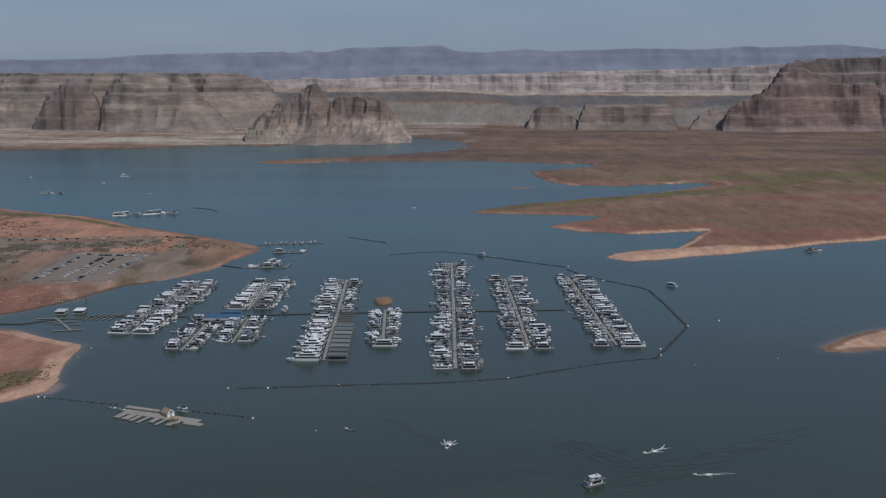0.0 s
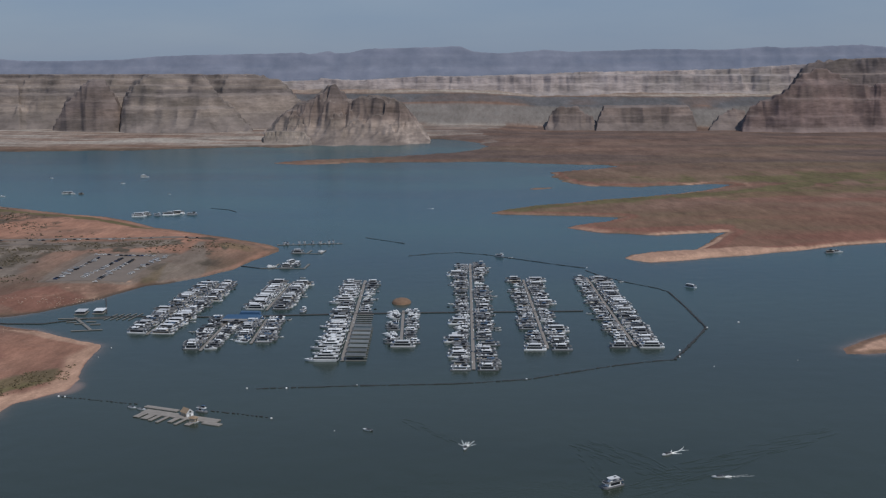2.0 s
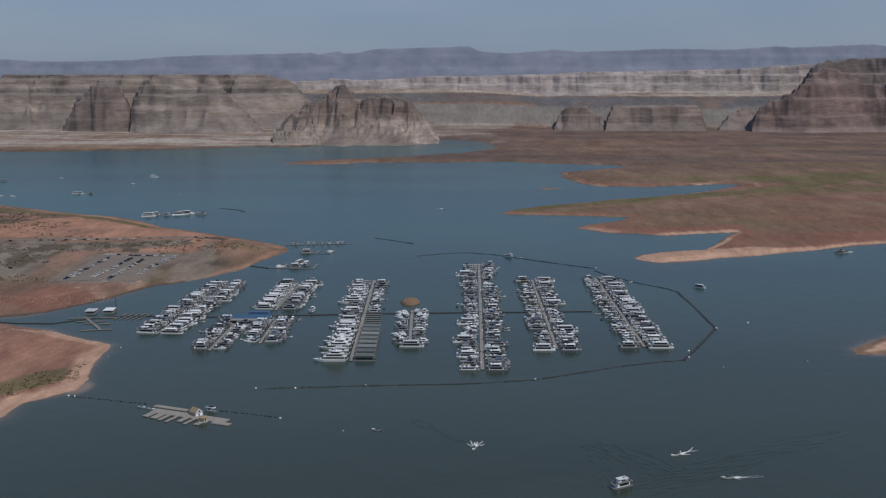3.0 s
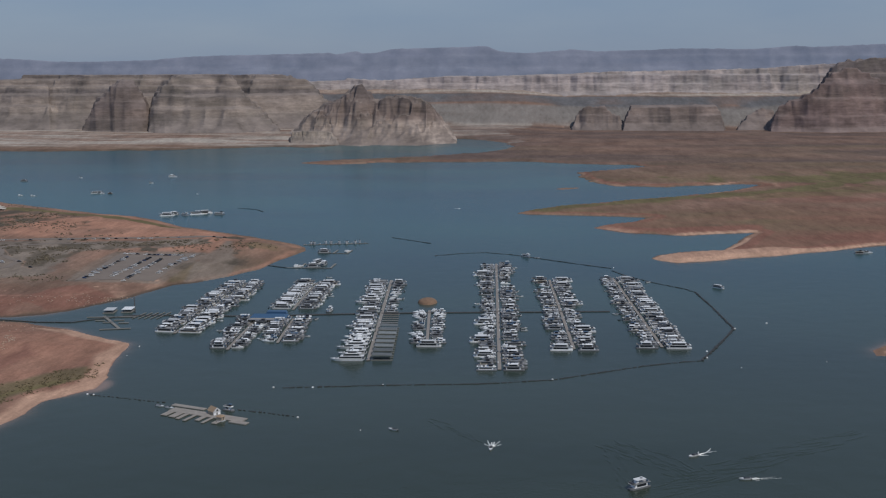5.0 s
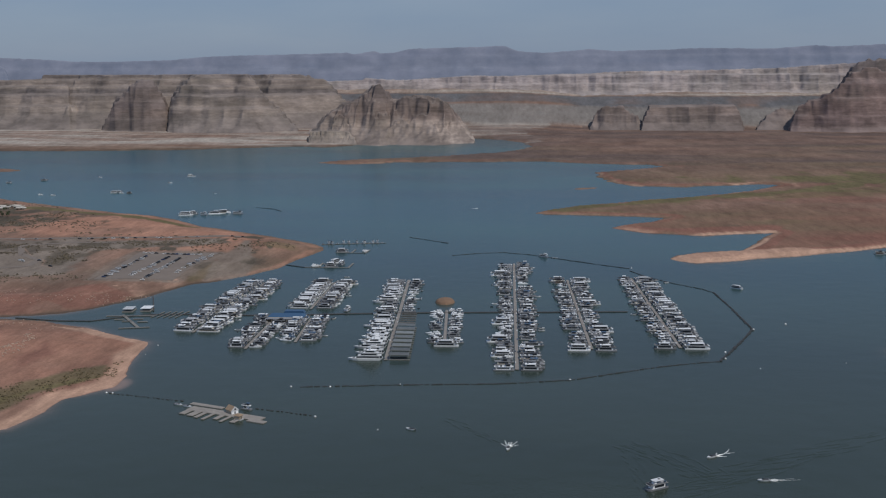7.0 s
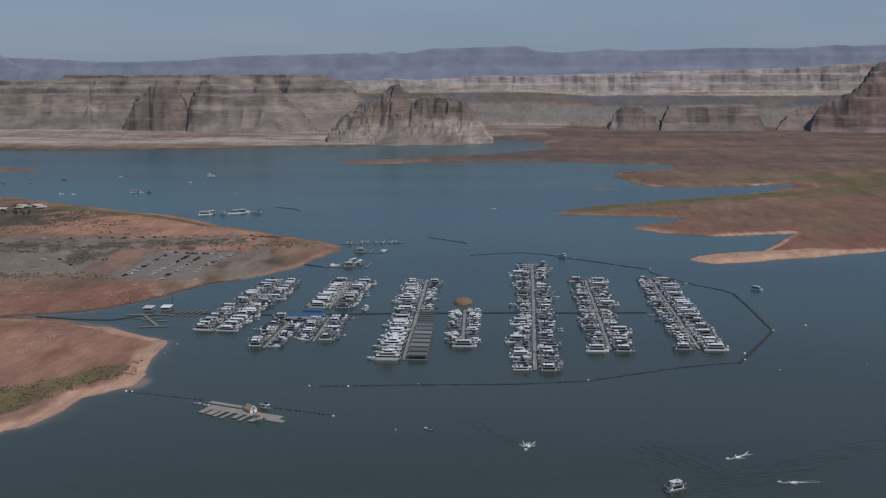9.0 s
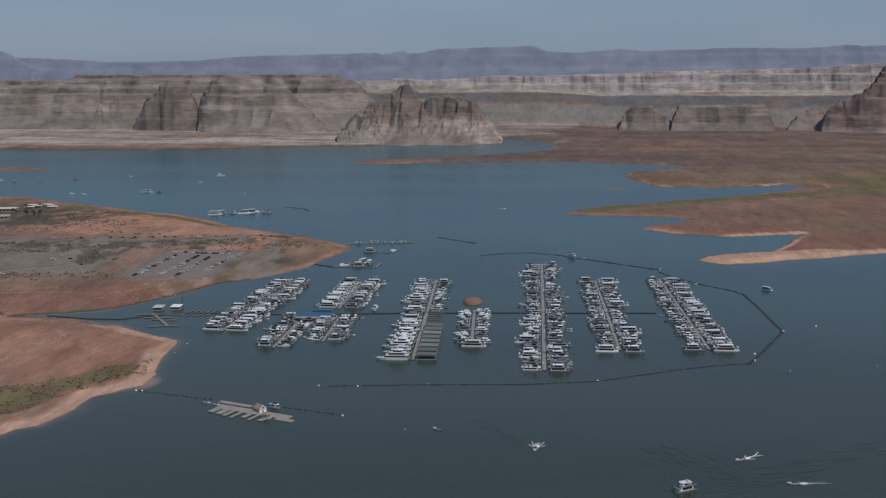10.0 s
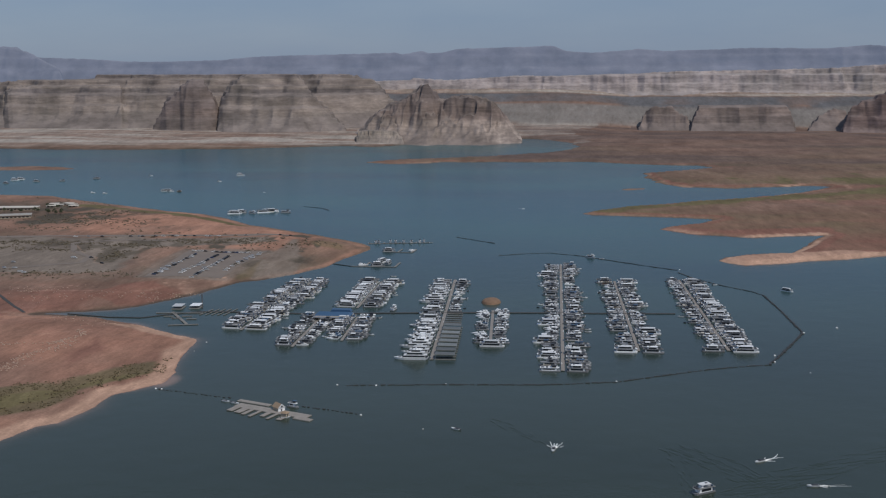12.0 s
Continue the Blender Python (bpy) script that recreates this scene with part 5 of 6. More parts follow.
# ---- breakwaters: chains of dark floats ----
def boom(name, pts, size, label, gap=0.35, wander=0.5):
    """Floats end to end along a line, each a little out of line."""
    ob = thing(name, label, "breakwater", "floating booms")
    L, W, Hh = size
    first = None
    for (x0, y0), (x1, y1) in zip(pts, pts[1:]):
        d = math.hypot(x1 - x0, y1 - y0)
        n = max(1, round(d / (L + gap)))
        a = math.degrees(math.atan2(y1 - y0, x1 - x0))
        for k in range(n):
            f = (k + 0.5) / n
            m = pose(x0 + (x1 - x0) * f + rng.uniform(-wander, wander), y0 + (y1 - y0) * f + rng.uniform(-wander, wander), rng.uniform(-0.1, 0.1), 0, 0, a + rng.uniform(-14, 14)) @ Matrix.Diagonal((rng.uniform(0.7, 1.3), rng.uniform(0.6, 1.3), rng.uniform(0.6, 1.2), 1))
            if first is None:
                first = part("float", prism([(-L / 2, -W / 2), (L / 2 - 0.3, -W / 2), (L / 2, 0), (L / 2 - 0.3, W / 2), (-L / 2, W / 2), (-L / 2 - 0.3, 0)], -0.3, Hh, 1.0), TYRE, ob)
                first.matrix_basis = m
            else:
                repeat(first, m)
    return ob


boom("breakwater", [(-156, 802), (-83, 811), (-5, 817), (52, 830), (108, 862), (142, 879), (178, 891)], (4.6, 1.0, 0.45), "dark floating breakwater along the harbour mouth", 0.5, 0.5)
boom("breakwater", [(178, 891), (201, 940), (229, 1003), (228, 1090), (225, 1174)], (4.2, 1.9, 0.6), "wide dark floating breakwater on the harbour's open side", 0.0, 0.6)
boom("breakwater", [(225, 1174), (215, 1193), (189, 1224), (163, 1264), (149, 1300)], (3.4, 1.2, 0.5), "dark floating breakwater behind the berths", 0.6, 0.6)
boom("breakwater", [(149, 1316), (123, 1335), (69, 1380), (34, 1410), (-3, 1428), (-36, 1419), (-69, 1401)], (6, 1.3, 0.5), "thin dark floating breakwater behind the berths")
boom("float_line", [(-297, 780), (-265, 771), (-234, 762)], (2.2, 0.8, 0.4), "thin line of dark floats by the beach", 1.6)
boom("float_line", [(-178, 747), (-155, 740), (-134, 733)], (2.2, 0.8, 0.4), "thin line of dark floats off the pump dock", 1.6)
boom("float_line", [(-137, 1555), (-79, 1503)], (7, 1.6, 0.5), "dark float line on open water", 0.4)
boom("float_line", [(-436, 1889), (-400, 1868), (-380, 1836)], (7, 1.8, 0.5), "dark float line on open water", 0.4)


def buoy(x, y, size=0.9):
    t = thing("buoy", "white round mooring buoy on the water", "buoy", "buoys", pose(x, y, 0))
    bm = bmesh.new()
    bmesh.ops.create_icosphere(bm, subdivisions=2, radius=size)
    part("ball", bm, WHITE, t)
    part("mast", boxes((-0.08, 0.08, -0.08, 0.08, size * 0.8, size * 2.0)), DARK, t)
    return t


for x, y, s in ((230, 1005, 1.5), (184, 900, 1.3), (188, 921, 1.3), (51, 831, 1.2), (-133, 804, 1.1), (-163, 803, 1.2), (-80, 812, 1.0), (-299, 781, 1.1), (-294, 780, 1.1), (-132, 731, 1.3),
                (265, 1028, 1.5), (-85, 705, 0.7), (153, 1319, 1.2), (-305, 924, 0.8), (-344, 727, 0.9), (206, 870, 0.6), (280, 890, 0.6), (-306, 893, 0.5)):
    buoy(x, y, s * 0.72)

# ---- harbour buildings and small docks ----
def pump_dock():
    """Grey deck with fingers, a gabled hut and a fuel kiosk."""
    t = thing("pump_dock", "grey floating service dock with finger piers", "dock", "floating docks", pose(-198, 733, 0, 0, 0, -22))
    part("main_deck", boxes((-30, 32, -2.5, 6, -0.1, 0.6)), PALE_BOARDS, t)
    part("back_deck", boxes((-36, -8, 9, 13.5, -0.1, 0.55)), PALE_BOARDS, t)
    for k in range(7):
        x, w, reach = -29 + 7.3 * k, (5.0, 5.4, 3.0, 2.4, 3.6, 2.2, 4.2)[k], (-12, -13, -14.5, -16, -12, -15, -13)[k]
        part("finger_pier", boxes((x, x + w, reach, -2.4, 0.25, 0.6)), PALE_BOARDS, t)
        part("float", boxes((x + 0.2, x + w - 0.2, reach + 0.2, -2.4, -0.3, 0.25)), TYRE, t)
    part("end_deck", boxes((24, 38, -6, -1, -0.1, 0.55)), PALE_BOARDS, t)
    h = thing("dock_hut", "tan hut with a steep gabled roof on the service dock", "hut", "", pose(-192, 736, 0.6, 0, 0, -44) @ Matrix.Scale(0.8, 4))
    part("wall", wedge([(-4.5, 0), (4.5, 0), (4.5, 3.2), (-4.5, 3.2)], -3.5, 3.5), PLASTER, h)
    front = part("gable_wall", boxes((4.5, 4.75, -3.5, 3.5, 0, 3.1)), WHITE, h)
    bm = bmesh.new()
    pts = [(-5, -4.2, 3.1), (5, -4.2, 3.1), (5, 4.2, 3.1), (-5, 4.2, 3.1), (-5, 0, 6.6), (5, 0, 6.6)]
    v = [bm.verts.new(p) for p in pts]
    for f in ((0, 1, 5, 4), (2, 3, 4, 5), (0, 4, 3), (1, 2, 5), (0, 3, 2, 1)):
        bm.faces.new([v[i] for i in f])
    part("roof", bm, ROOF_TAN, h)
    bm = bmesh.new()
    near, far = ([bm.verts.new(p) for p in ((x, -4.0, 3.1), (x, 4.0, 3.1), (x, 0, 6.75))] for x in (4.95, 5.25))
    bm.faces.new(near[::-1])
    bm.faces.new(far)
    for i, j in ((0, 1), (1, 2), (2, 0)):
        bm.faces.new((near[i], near[j], far[j], far[i]))
    gable = part("gable", bm, WHITE, h)
    part("gable_window", boxes((5.25, 5.32, -0.8, 0.8, 3.5, 5.0)), GLASS, gable)
    part("door", boxes((4.75, 4.85, -0.6, 0.6, 0, 2.1)), DARK, front)
    k = thing("fuel_kiosk", "small pale kiosk with a tan roof on the service dock", "kiosk", "", pose(-184, 722, 0.6, 0, 0, -22))
    part("wall", boxes((-2.2, 2.2, -1.8, 1.8, 0, 2.6)), PLASTER, k)
    part("roof", boxes((-2.7, 2.7, -2.3, 2.3, 2.6, 3.6, 1.2)), ROOF_TAN, k)
    part("door", boxes((2.2, 2.28, -0.5, 0.5, 0, 2.0)), DARK, k)


def store():
    """The long store with its blue roofs on the cross walkway."""
    t = thing("harbour_store", "long beige floating store with blue metal roofs", "building", "", pose(-211, 1028, 0))
    part("deck", boxes((-20, 20, -17, 16, -0.2, 0.6)), DOCK_GREY, t)
    wall = part("wall", boxes((-16, 17, -10, 7, 0.6, 4.0)), PLASTER, t)
    for k in range(7):
        x = -14.5 + 4.4 * k
        part("window", boxes((x, x + 2.8, -10.08, -10.0, 1.4, 3.3)), GLASS, wall)
    for k in range(8):
        x = -16.5 + 4.75 * k
        part("post", boxes((x, x + 0.25, -14.4, -14.15, 0.6, 3.8)), CREAM, t)
    bm = bmesh.new()
    v = [bm.verts.new(p) for p in ((-17.5, -8, 4.0), (18, -8, 4.0), (18, 9, 4.0), (-17.5, 9, 4.0), (-14, 1, 6.4), (14.5, 1, 6.4))]
    for f in ((0, 1, 5, 4), (2, 3, 4, 5), (0, 4, 3), (1, 2, 5), (0, 3, 2, 1)):
        bm.faces.new([v[i] for i in f])
    part("roof", bm, ROOF_BLUE, t)
    part("porch_roof", wedge([(-17.5, 3.7), (18, 3.7), (18, 3.95), (-17.5, 3.95)], -14.8, -8), GREY, t)
    part("rear_hall", boxes((-4, 15, 9, 15, 0.6, 4.4)), PLASTER, t)
    part("rear_roof", wedge([(-5, 4.4), (16, 4.4), (14.5, 6.8), (-3.5, 6.8)], 8.5, 15.6), ROOF_BLUE, t)
    part("annexe", boxes((-27, -20, -6, 5, -0.1, 3.4)), GREY, t)


def shade_dock():
    """Short T-shaped dock with finger piers, and two white-roofed shelters."""
    dock("side_dock", -377, 1040, -345, 989, 3.0, DOCK_GREY, "pale short dock by the launch point")
    dock("side_dock", -362, 984, -334, 990, 2.2, DOCK_GREY, "dark cross pier at a short dock's end")
    for x, y in ((-374, 1020), (-364, 1013), (-356, 1022), (-348, 1011)):
        dock("side_dock", x - 5, y, x + 5, y + 1, 2.2, DOCK_GREY, "pale finger pier by the launch point")
    for k in range(5):
        dock("side_dock", -346 + 6 * k, 1030, -340 + 6 * k, 1056 + k, 1.0, DOCK_GREY, "grey finger pier along the walkway")
    dock("gangway", -352, 1058, -376, 1130, 1.1, DARK_DECK, "narrow gangway from the shore to the docks")
    for x, y in ((-378, 1061), (-361, 1065)):
        t = thing("shade_shelter", "open shelter with a bright white roof on a dock", "shelter", "shade shelters", pose(x, y, 0, 0, 0, 3))
        part("deck", boxes((-5.5, 5.5, -8, 8, -0.1, 0.55)), DOCK_GREY, t)
        part("roof", wedge([(-5.2, 2.9), (5.2, 2.9), (4.9, 3.1), (-4.9, 3.1)], -7, 7), WHITE, t)
        for px in (-4.2, 4.2):
            for py in (-6.2, 6.2):
                part("post", boxes((px - 0.12, px + 0.12, py - 0.12, py + 0.12, 0.55, 2.9)), SILVER, t)
    dock("side_dock", -392, 1034, -345, 1038, 2.4, DOCK_GREY, "grey dock in front of the white shelters")


for x, y, a, ob in ((-188, 747, -22, PONTOON), (-239, 755, -20, OPEN_BOAT), (-231, 751, -20, OPEN_BOAT), (-186, 719, 30, OPEN_BOAT)):
    c = copy_thing(ob, pose(x, y, 0, 0, 0, a))
    c["label"] = "white motor boat tied to the service dock"
pump_dock()
store()
shade_dock()

# far finger docks off the launch point
dock("outer_dock", -271, 1325, -245, 1309, 1.8, TYRE, "dark walkway out from the shore")
dock("outer_dock", -245, 1309, -189, 1307, 2.2, DOCK_GREY, "pale finger dock off the point")
for x in (-229, -191):
    dock("outer_dock", x, 1307, x + 2, 1339, 2.4, DOCK_GREY, "pale finger dock off the point")
dock("outer_dock", -222, 1418, -183, 1415, 1.8, DOCK_GREY, "thin dock on open water off the point")
for x in (-203, -184):
    dock("outer_dock", x, 1415, x + 3, 1442, 2.2, DOCK_GREY, "pale finger dock off the point")
dock("outer_dock", -254, 1484, -165, 1500, 1.6, DOCK_GREY, "long thin dock on open water off the point")
for x, y, a, lot in ((-238, 1316, 20, short_boats), (-216, 1330, 70, long_boats), (-222, 1314, 10, mid_boats), (-203, 1322, 85, mid_boats), (-224, 1421, 10, mid_boats), (-188, 1424, 60, short_boats)):
    ob = lot[0][0] if lot is not short_boats else lot[4][0]
    copy_thing(ob, pose(x, y, 0, 0, 0, a))
for k in range(13):
    x = -252 + 6.8 * k + rng.uniform(-1, 1)
    copy_thing(PONTOON if k % 3 else OPEN_BOAT, pose(x, 1486 + 1.15 * k + rng.uniform(-3, 3), 0, 0, 0, rng.uniform(60, 120)))
# boats moored far out
west_moorings = [
    (-543, 1781, long_boats[0][0], 15), (-530, 1789, mid_boats[0][0], 40), (-509, 1791, short_boats[0][0], -20), (-498, 1800, long_boats[3][0], 20), (-486, 1806, long_boats[2][0], 30),
    (-468, 1809, short_boats[4][0], 80), (-458, 1803, mid_boats[3][0], 0), (-1183, 2319, long_boats[0][0], 10), (-1186, 2296, yachts[1][0], 5), (-1124, 2274, mid_boats[0][0], 20),
    (-1071, 2289, mid_boats[3][0], 0), (-1018, 2343, long_boats[1][0], 10), (-778, 2109, long_boats[0][0], 25), (-768, 2114, mid_boats[0][0], 5), (-758, 2104, short_boats[4][0], 0),
    (-742, 2101, mid_boats[6][0], 0),
]
open_moorings = [
    (-720, 2440, yachts[1][0], 10), (-915, 2414, short_boats[2][0], 0), (-1172, 2235, mid_boats[0][0], 0), (-1195, 2228, long_boats[4][0], 0), (-1190, 2330, mid_boats[0][0], 0),
    (-906, 2070, short_boats[4][0], 0), (-878, 2062, short_boats[4][0], 0), (-721, 2301, short_boats[3][0], 0), (-568, 2103, OPEN_BOAT, 0), (44, 1398, short_boats[0][0], -30),
    (60, 1386, OPEN_BOAT, 0), (179, 1226, OPEN_BOAT, 30), (478, 1430, mid_boats[6][0], 5), (492, 1436, short_boats[3][0], 5), (-159, 1063, short_boats[0][0], 80),
    (-187, 1247, OPEN_BOAT, 0),
]
for x, y, ob, a in west_moorings + open_moorings:
    c = copy_thing(ob, pose(x, y, 0, 0, 0, a) @ Matrix.Scale(0.8 if y > 1900 else 1.1 if y > 1600 else 1.0, 4))
    tagged(c, group="boats lying out on the lake")
    c["label"] = "white boat moored out on the open water"

# the boats under way, with their wakes
CRUISE = houseboat_two(14.5, 4.6, WHITE, WHITE, "white houseboat with open sun deck under way", "boats under way", True, False)
spares.append(CRUISE)
m = copy_thing(long_boats[0][0], pose(249, 1203, 0, 0, 0, -42) @ Matrix.Scale(0.66, 4))
m["label"], m["group"] = "short white houseboat under way on open water", "boats under way"
m = copy_thing(CRUISE, pose(94, 612, 0, 0, 0, -148))
m["label"], m["group"] = "white houseboat with open sun deck under way", "boats under way"


def wake(x, y, heading, arms, label):
    """Strips of foam behind a boat; each arm: (degrees off the stern, length, width at its end, bend)."""
    t = thing("wake", label, "wake", "wakes of the boats")
    t["kind"] = "stuff"
    for off, length, wide, bend in arms:
        bm = bmesh.new()
        n = max(8, int(length))
        last = None
        for k in range(n + 1):
            f = k / n
            a = radians(heading + 180 + off + bend * f)
            px, py = x + math.cos(a) * length * f, y + math.sin(a) * length * f
            w = wide * (0.3 + 0.9 * f) * (1 - f * 0.85) * (0.4 + 0.9 * rng.random())
            nx, ny = -math.sin(a), math.cos(a)
            hump = 0.6 * math.sin(min(1, f * 2.5) * math.pi) * (0.4 + 0.6 * rng.random()) + 0.05
            pair = [bm.verts.new((px + nx * w, py + ny * w, 0.04)), bm.verts.new((px, py, hump)), bm.verts.new((px - nx * w, py - ny * w, 0.04))]
            if last and rng.random() > 0.06 * f:
                bm.faces.new((last[0], last[1], pair[1], pair[0]))
                if rng.random() > 0.12 * f:
                    bm.faces.new((last[1], last[2], pair[2], pair[1]))
            last = pair
        part("foam_strip", bm, FOAM, t)
    return t


SPEED = runabout(7.5, 2.7, DARK, "white speedboat under way throwing up foam", "boats under way", "speedboat")
spares.append(SPEED)
for x, y, hd, arms in ((3, 675, -98, ((-26, 13, 0.9, 8), (27, 13, 0.9, -8), (-8, 10, 1.3, 4), (10, 9, 1.1, -3), (-55, 8, 0.8, 10), (56, 8, 0.8, -10))),
                       (132, 664, 214, ((-6, 17, 0.9, 22), (10, 15, 0.8, -16), (38, 7, 1.1, 0), (-36, 7, 1.1, 0))),
                       (156, 624, 186, ((-5, 19, 0.4, 6), (6, 16, 0.35, 3), (30, 5, 0.7, 0), (-30, 5, 0.7, 0)))):
    copy_thing(SPEED, pose(x, y, 0.1, 0, 0, hd))
    wake(x, y, hd, arms, "white foam wake behind a speedboat")
copy_thing(SPEED, pose(-60, 705, 0, 0, 0, 150))
wake(-137 + 90, 1888, 10, ((0, 14, 1.2, 0),), "short white foam streak on open water")


def ripples(name, arms, label):
    """Low swells spreading from the boats. Each arm is a train of short crests: from, to, crests along it, rows deep, heading of a crest, its length."""
    t = thing(name, label, "ripples", "")
    t["kind"] = "stuff"
    for (x0, y0), (x1, y1), count, deep, heading, length in arms:
        bm = bmesh.new()
        for k in range(count):
            f = k / max(count - 1, 1)
            for row_ in range(deep):
                a = radians(heading + rng.uniform(-14, 14))
                back = 5.2 * (row_ - (deep - 1) / 2) + rng.uniform(-0.6, 0.6)
                cx, cy = x0 + (x1 - x0) * f - math.sin(a) * back + rng.uniform(-4, 4), y0 + (y1 - y0) * f + math.cos(a) * back + rng.uniform(-4, 4)
                long, bend, tall = length * rng.uniform(0.7, 1.3), rng.uniform(0.05, 0.25), rng.uniform(0.16, 0.34)
                n, last = 8, None
                for i in range(n + 1):
                    g = i / n - 0.5
                    px, py = cx + math.cos(a + bend * g) * long * g, cy + math.sin(a + bend * g) * long * g
                    w, h = 1.1 * (0.35 + 0.65 * math.cos(g * math.pi)), tall * math.cos(g * math.pi) + 0.02
                    tri = [bm.verts.new((px - math.sin(a) * o, py + math.cos(a) * o, z)) for o, z in ((w, 0.015), (0, h), (-w, 0.015))]
                    if last:
                        for u, v in ((0, 1), (1, 2)):
                            bm.faces.new((last[u], last[v], tri[v], tri[u])).smooth = True
                    last = tri
        part("swell", bm, WATER, t)
    return t


ripples("ripples", [((79, 683), (121, 633), 12, 4, -56, 15), ((103, 604), (150, 636), 10, 4, 26, 18), ((150, 640), (244, 709), 12, 4, 29, 24), ((82, 609), (77, 669), 8, 2, 105, 12),
                    ((-6, 688), (-38, 726), 7, 2, 128, 12)], "low swells spreading over the lake behind boats")

# ---- on land: roads, car park, cars, buildings, scrub, stones ----
def ground_z(x, y):
    z, _ = land(np.array([x], float), np.array([y], float))
    return float(z[0])


def ribbon(name, pts, width, mat, label, lift=0.22):
    """A road laid over the ground along a line."""
    P = []
    for (x0, y0), (x1, y1) in zip(pts, pts[1:]):
        n = max(1, int(math.hypot(x1 - x0, y1 - y0) / 3))
        P += [(x0 + (x1 - x0) * k / n, y0 + (y1 - y0) * k / n) for k in range(n)]
    P.append(pts[-1])
    P = np.array(P, float)
    T = np.gradient(P, axis=0)
    T /= np.linalg.norm(T, axis=1)[:, None]
    N = np.stack([-T[:, 1], T[:, 0]], 1)
    across = np.array([-0.5, -0.25, 0, 0.25, 0.5]) * width
    XY = P[:, None, :] + N[:, None, :] * across[None, :, None]
    z, _ = land(XY[..., 0], XY[..., 1])
    z = z + lift
    ob = sheet(name, np.concatenate([XY, z[..., None]], -1).reshape(-1, 3), grid_quads(len(P), 5), mat)
    return tagged(ob, label, "road", kind="structure")


ribbon("road", [(-1400, 1330), (-1000, 1390), (-765, 1440), (-655, 1468), (-540, 1491), (-429, 1503), (-372, 1515)], 12, ROAD, "pale grey road along the launch point")
ribbon("road", [(-649, 1218), (-604, 1240), (-570, 1262), (-575, 1303), (-611, 1335), (-640, 1400), (-585, 1438), (-520, 1440)], 8, ROAD, "pale curving track on the launch point")
ribbon("road", [(-585, 1085), (-561, 1057), (-540, 1037), (-523, 1022)], 3.5, DARK_DECK, "dark launch ramp down to the inlet")


def car_park():
    u = np.linspace(0, 1, 60)
    A, B, C, D = (np.array(p, float) for p in ((-462, 1186), (-470, 1368), (-366, 1368), (-378, 1206)))
    U, V = np.meshgrid(u, u, indexing="ij")
    XY = (A[None, None] * ((1 - U) * (1 - V))[..., None] + B * (U * (1 - V))[..., None] + C * (U * V)[..., None] + D * ((1 - U) * V)[..., None])
    z, _ = land(XY[..., 0], XY[..., 1])
    ob = sheet("car_park", np.concatenate([XY, z[..., None] + 0.2], -1).reshape(-1, 3), grid_quads(60, 60), ROAD)
    tagged(ob, "grey gravel car park on the launch point", "car park", kind="structure")


car_park()


def car(paint, label, long=4.8):
    t = thing("car", label, "car", "cars in the car park")
    part("body", wedge([(-long / 2, 0.35), (long / 2, 0.35), (long / 2, 0.85), (long * 0.26, 1.0), (-long / 2, 1.05)], -0.95, 0.95), paint, t)
    part("cabin", wedge([(-long * 0.45, 1.0), (long * 0.24, 1.0), (long * 0.1, 1.65), (-long * 0.38, 1.7)], -0.82, 0.82), GLASS, t)
    part("roof", boxes((-long * 0.37, long * 0.09, -0.8, 0.8, 1.68, 1.76)), paint, t)
    for x in (-long * 0.3, long * 0.32):
        for y in (-0.9, 0.9):
            bm = bmesh.new()
            bmesh.ops.create_cone(bm, cap_ends=True, segments=10, radius1=0.34, radius2=0.34, depth=0.24, matrix=pose(x, y, 0.34, 90))
            part("wheel", bm, DARK, t)
    return t


cars = [car(p, "%s car parked on gravel" % nm, L) for p, nm, L in zip(CAR_TONES, ("white", "silver", "black", "dark red", "dark blue", "tan"), (5.4, 4.6, 5.2, 4.5, 4.7, 5.6))]
trailer = thing("boat_trailer", "white boat on a trailer parked on gravel", "trailer", "boat trailers")
part("hull", prism(bow_outline(6.5, 2.4, 0.5), 0.7, 1.7, 0.8), WHITE, trailer)
part("frame", boxes((-0.4, 7.6, -0.15, 0.15, 0.45, 0.7)), SILVER, trailer)
part("cover", wedge([(0.2, 1.7), (5, 1.7), (3.4, 2.3), (0.6, 2.1)], -1.0, 1.0), GREY, trailer)
spares += cars + [trailer]


def park(x, y, turn, ob=None):
    ob = ob or rng.choices(cars, (6, 2, 6, 1, 1, 1))[0]
    copy_thing(ob, pose(x, y, ground_z(x, y) + 0.22, 0, 0, turn))


for (x0, y0), (x1, y1), n, tr in (((-455, 1200), (-452, 1338), 24, 0.25), ((-428, 1206), (-422, 1335), 22, 0.1), ((-408, 1192), (-405, 1328), 24, 0.15), ((-383, 1240), (-371, 1350), 18, 0.3), ((-461, 1362), (-386, 1352), 15, 0.0)):
    for k in range(n):
        if rng.random() < 0.84:
            f = (k + rng.uniform(-0.12, 0.12)) / (n - 1)
            park(x0 + (x1 - x0) * f, y0 + (y1 - y0) * f, rng.choice((0, 180)) + rng.uniform(-6, 6), trailer if rng.random() < tr else None)
for x, y in ((-596, 1292), (-571, 1296), (-543, 1262), (-652, 1251), (-646, 1218), (-634, 1217), (-618, 1197), (-611, 1193), (-664, 1222), (-589, 1290)):
    park(x, y, rng.uniform(-30, 30), trailer if rng.random() < 0.3 else None)
for k in range(26):
    x = -660 + 11.5 * k + rng.uniform(-4, 4)
    if rng.random() < 0.7:
        park(x, 1466 + (x + 655) * 0.19 - 10, 12)


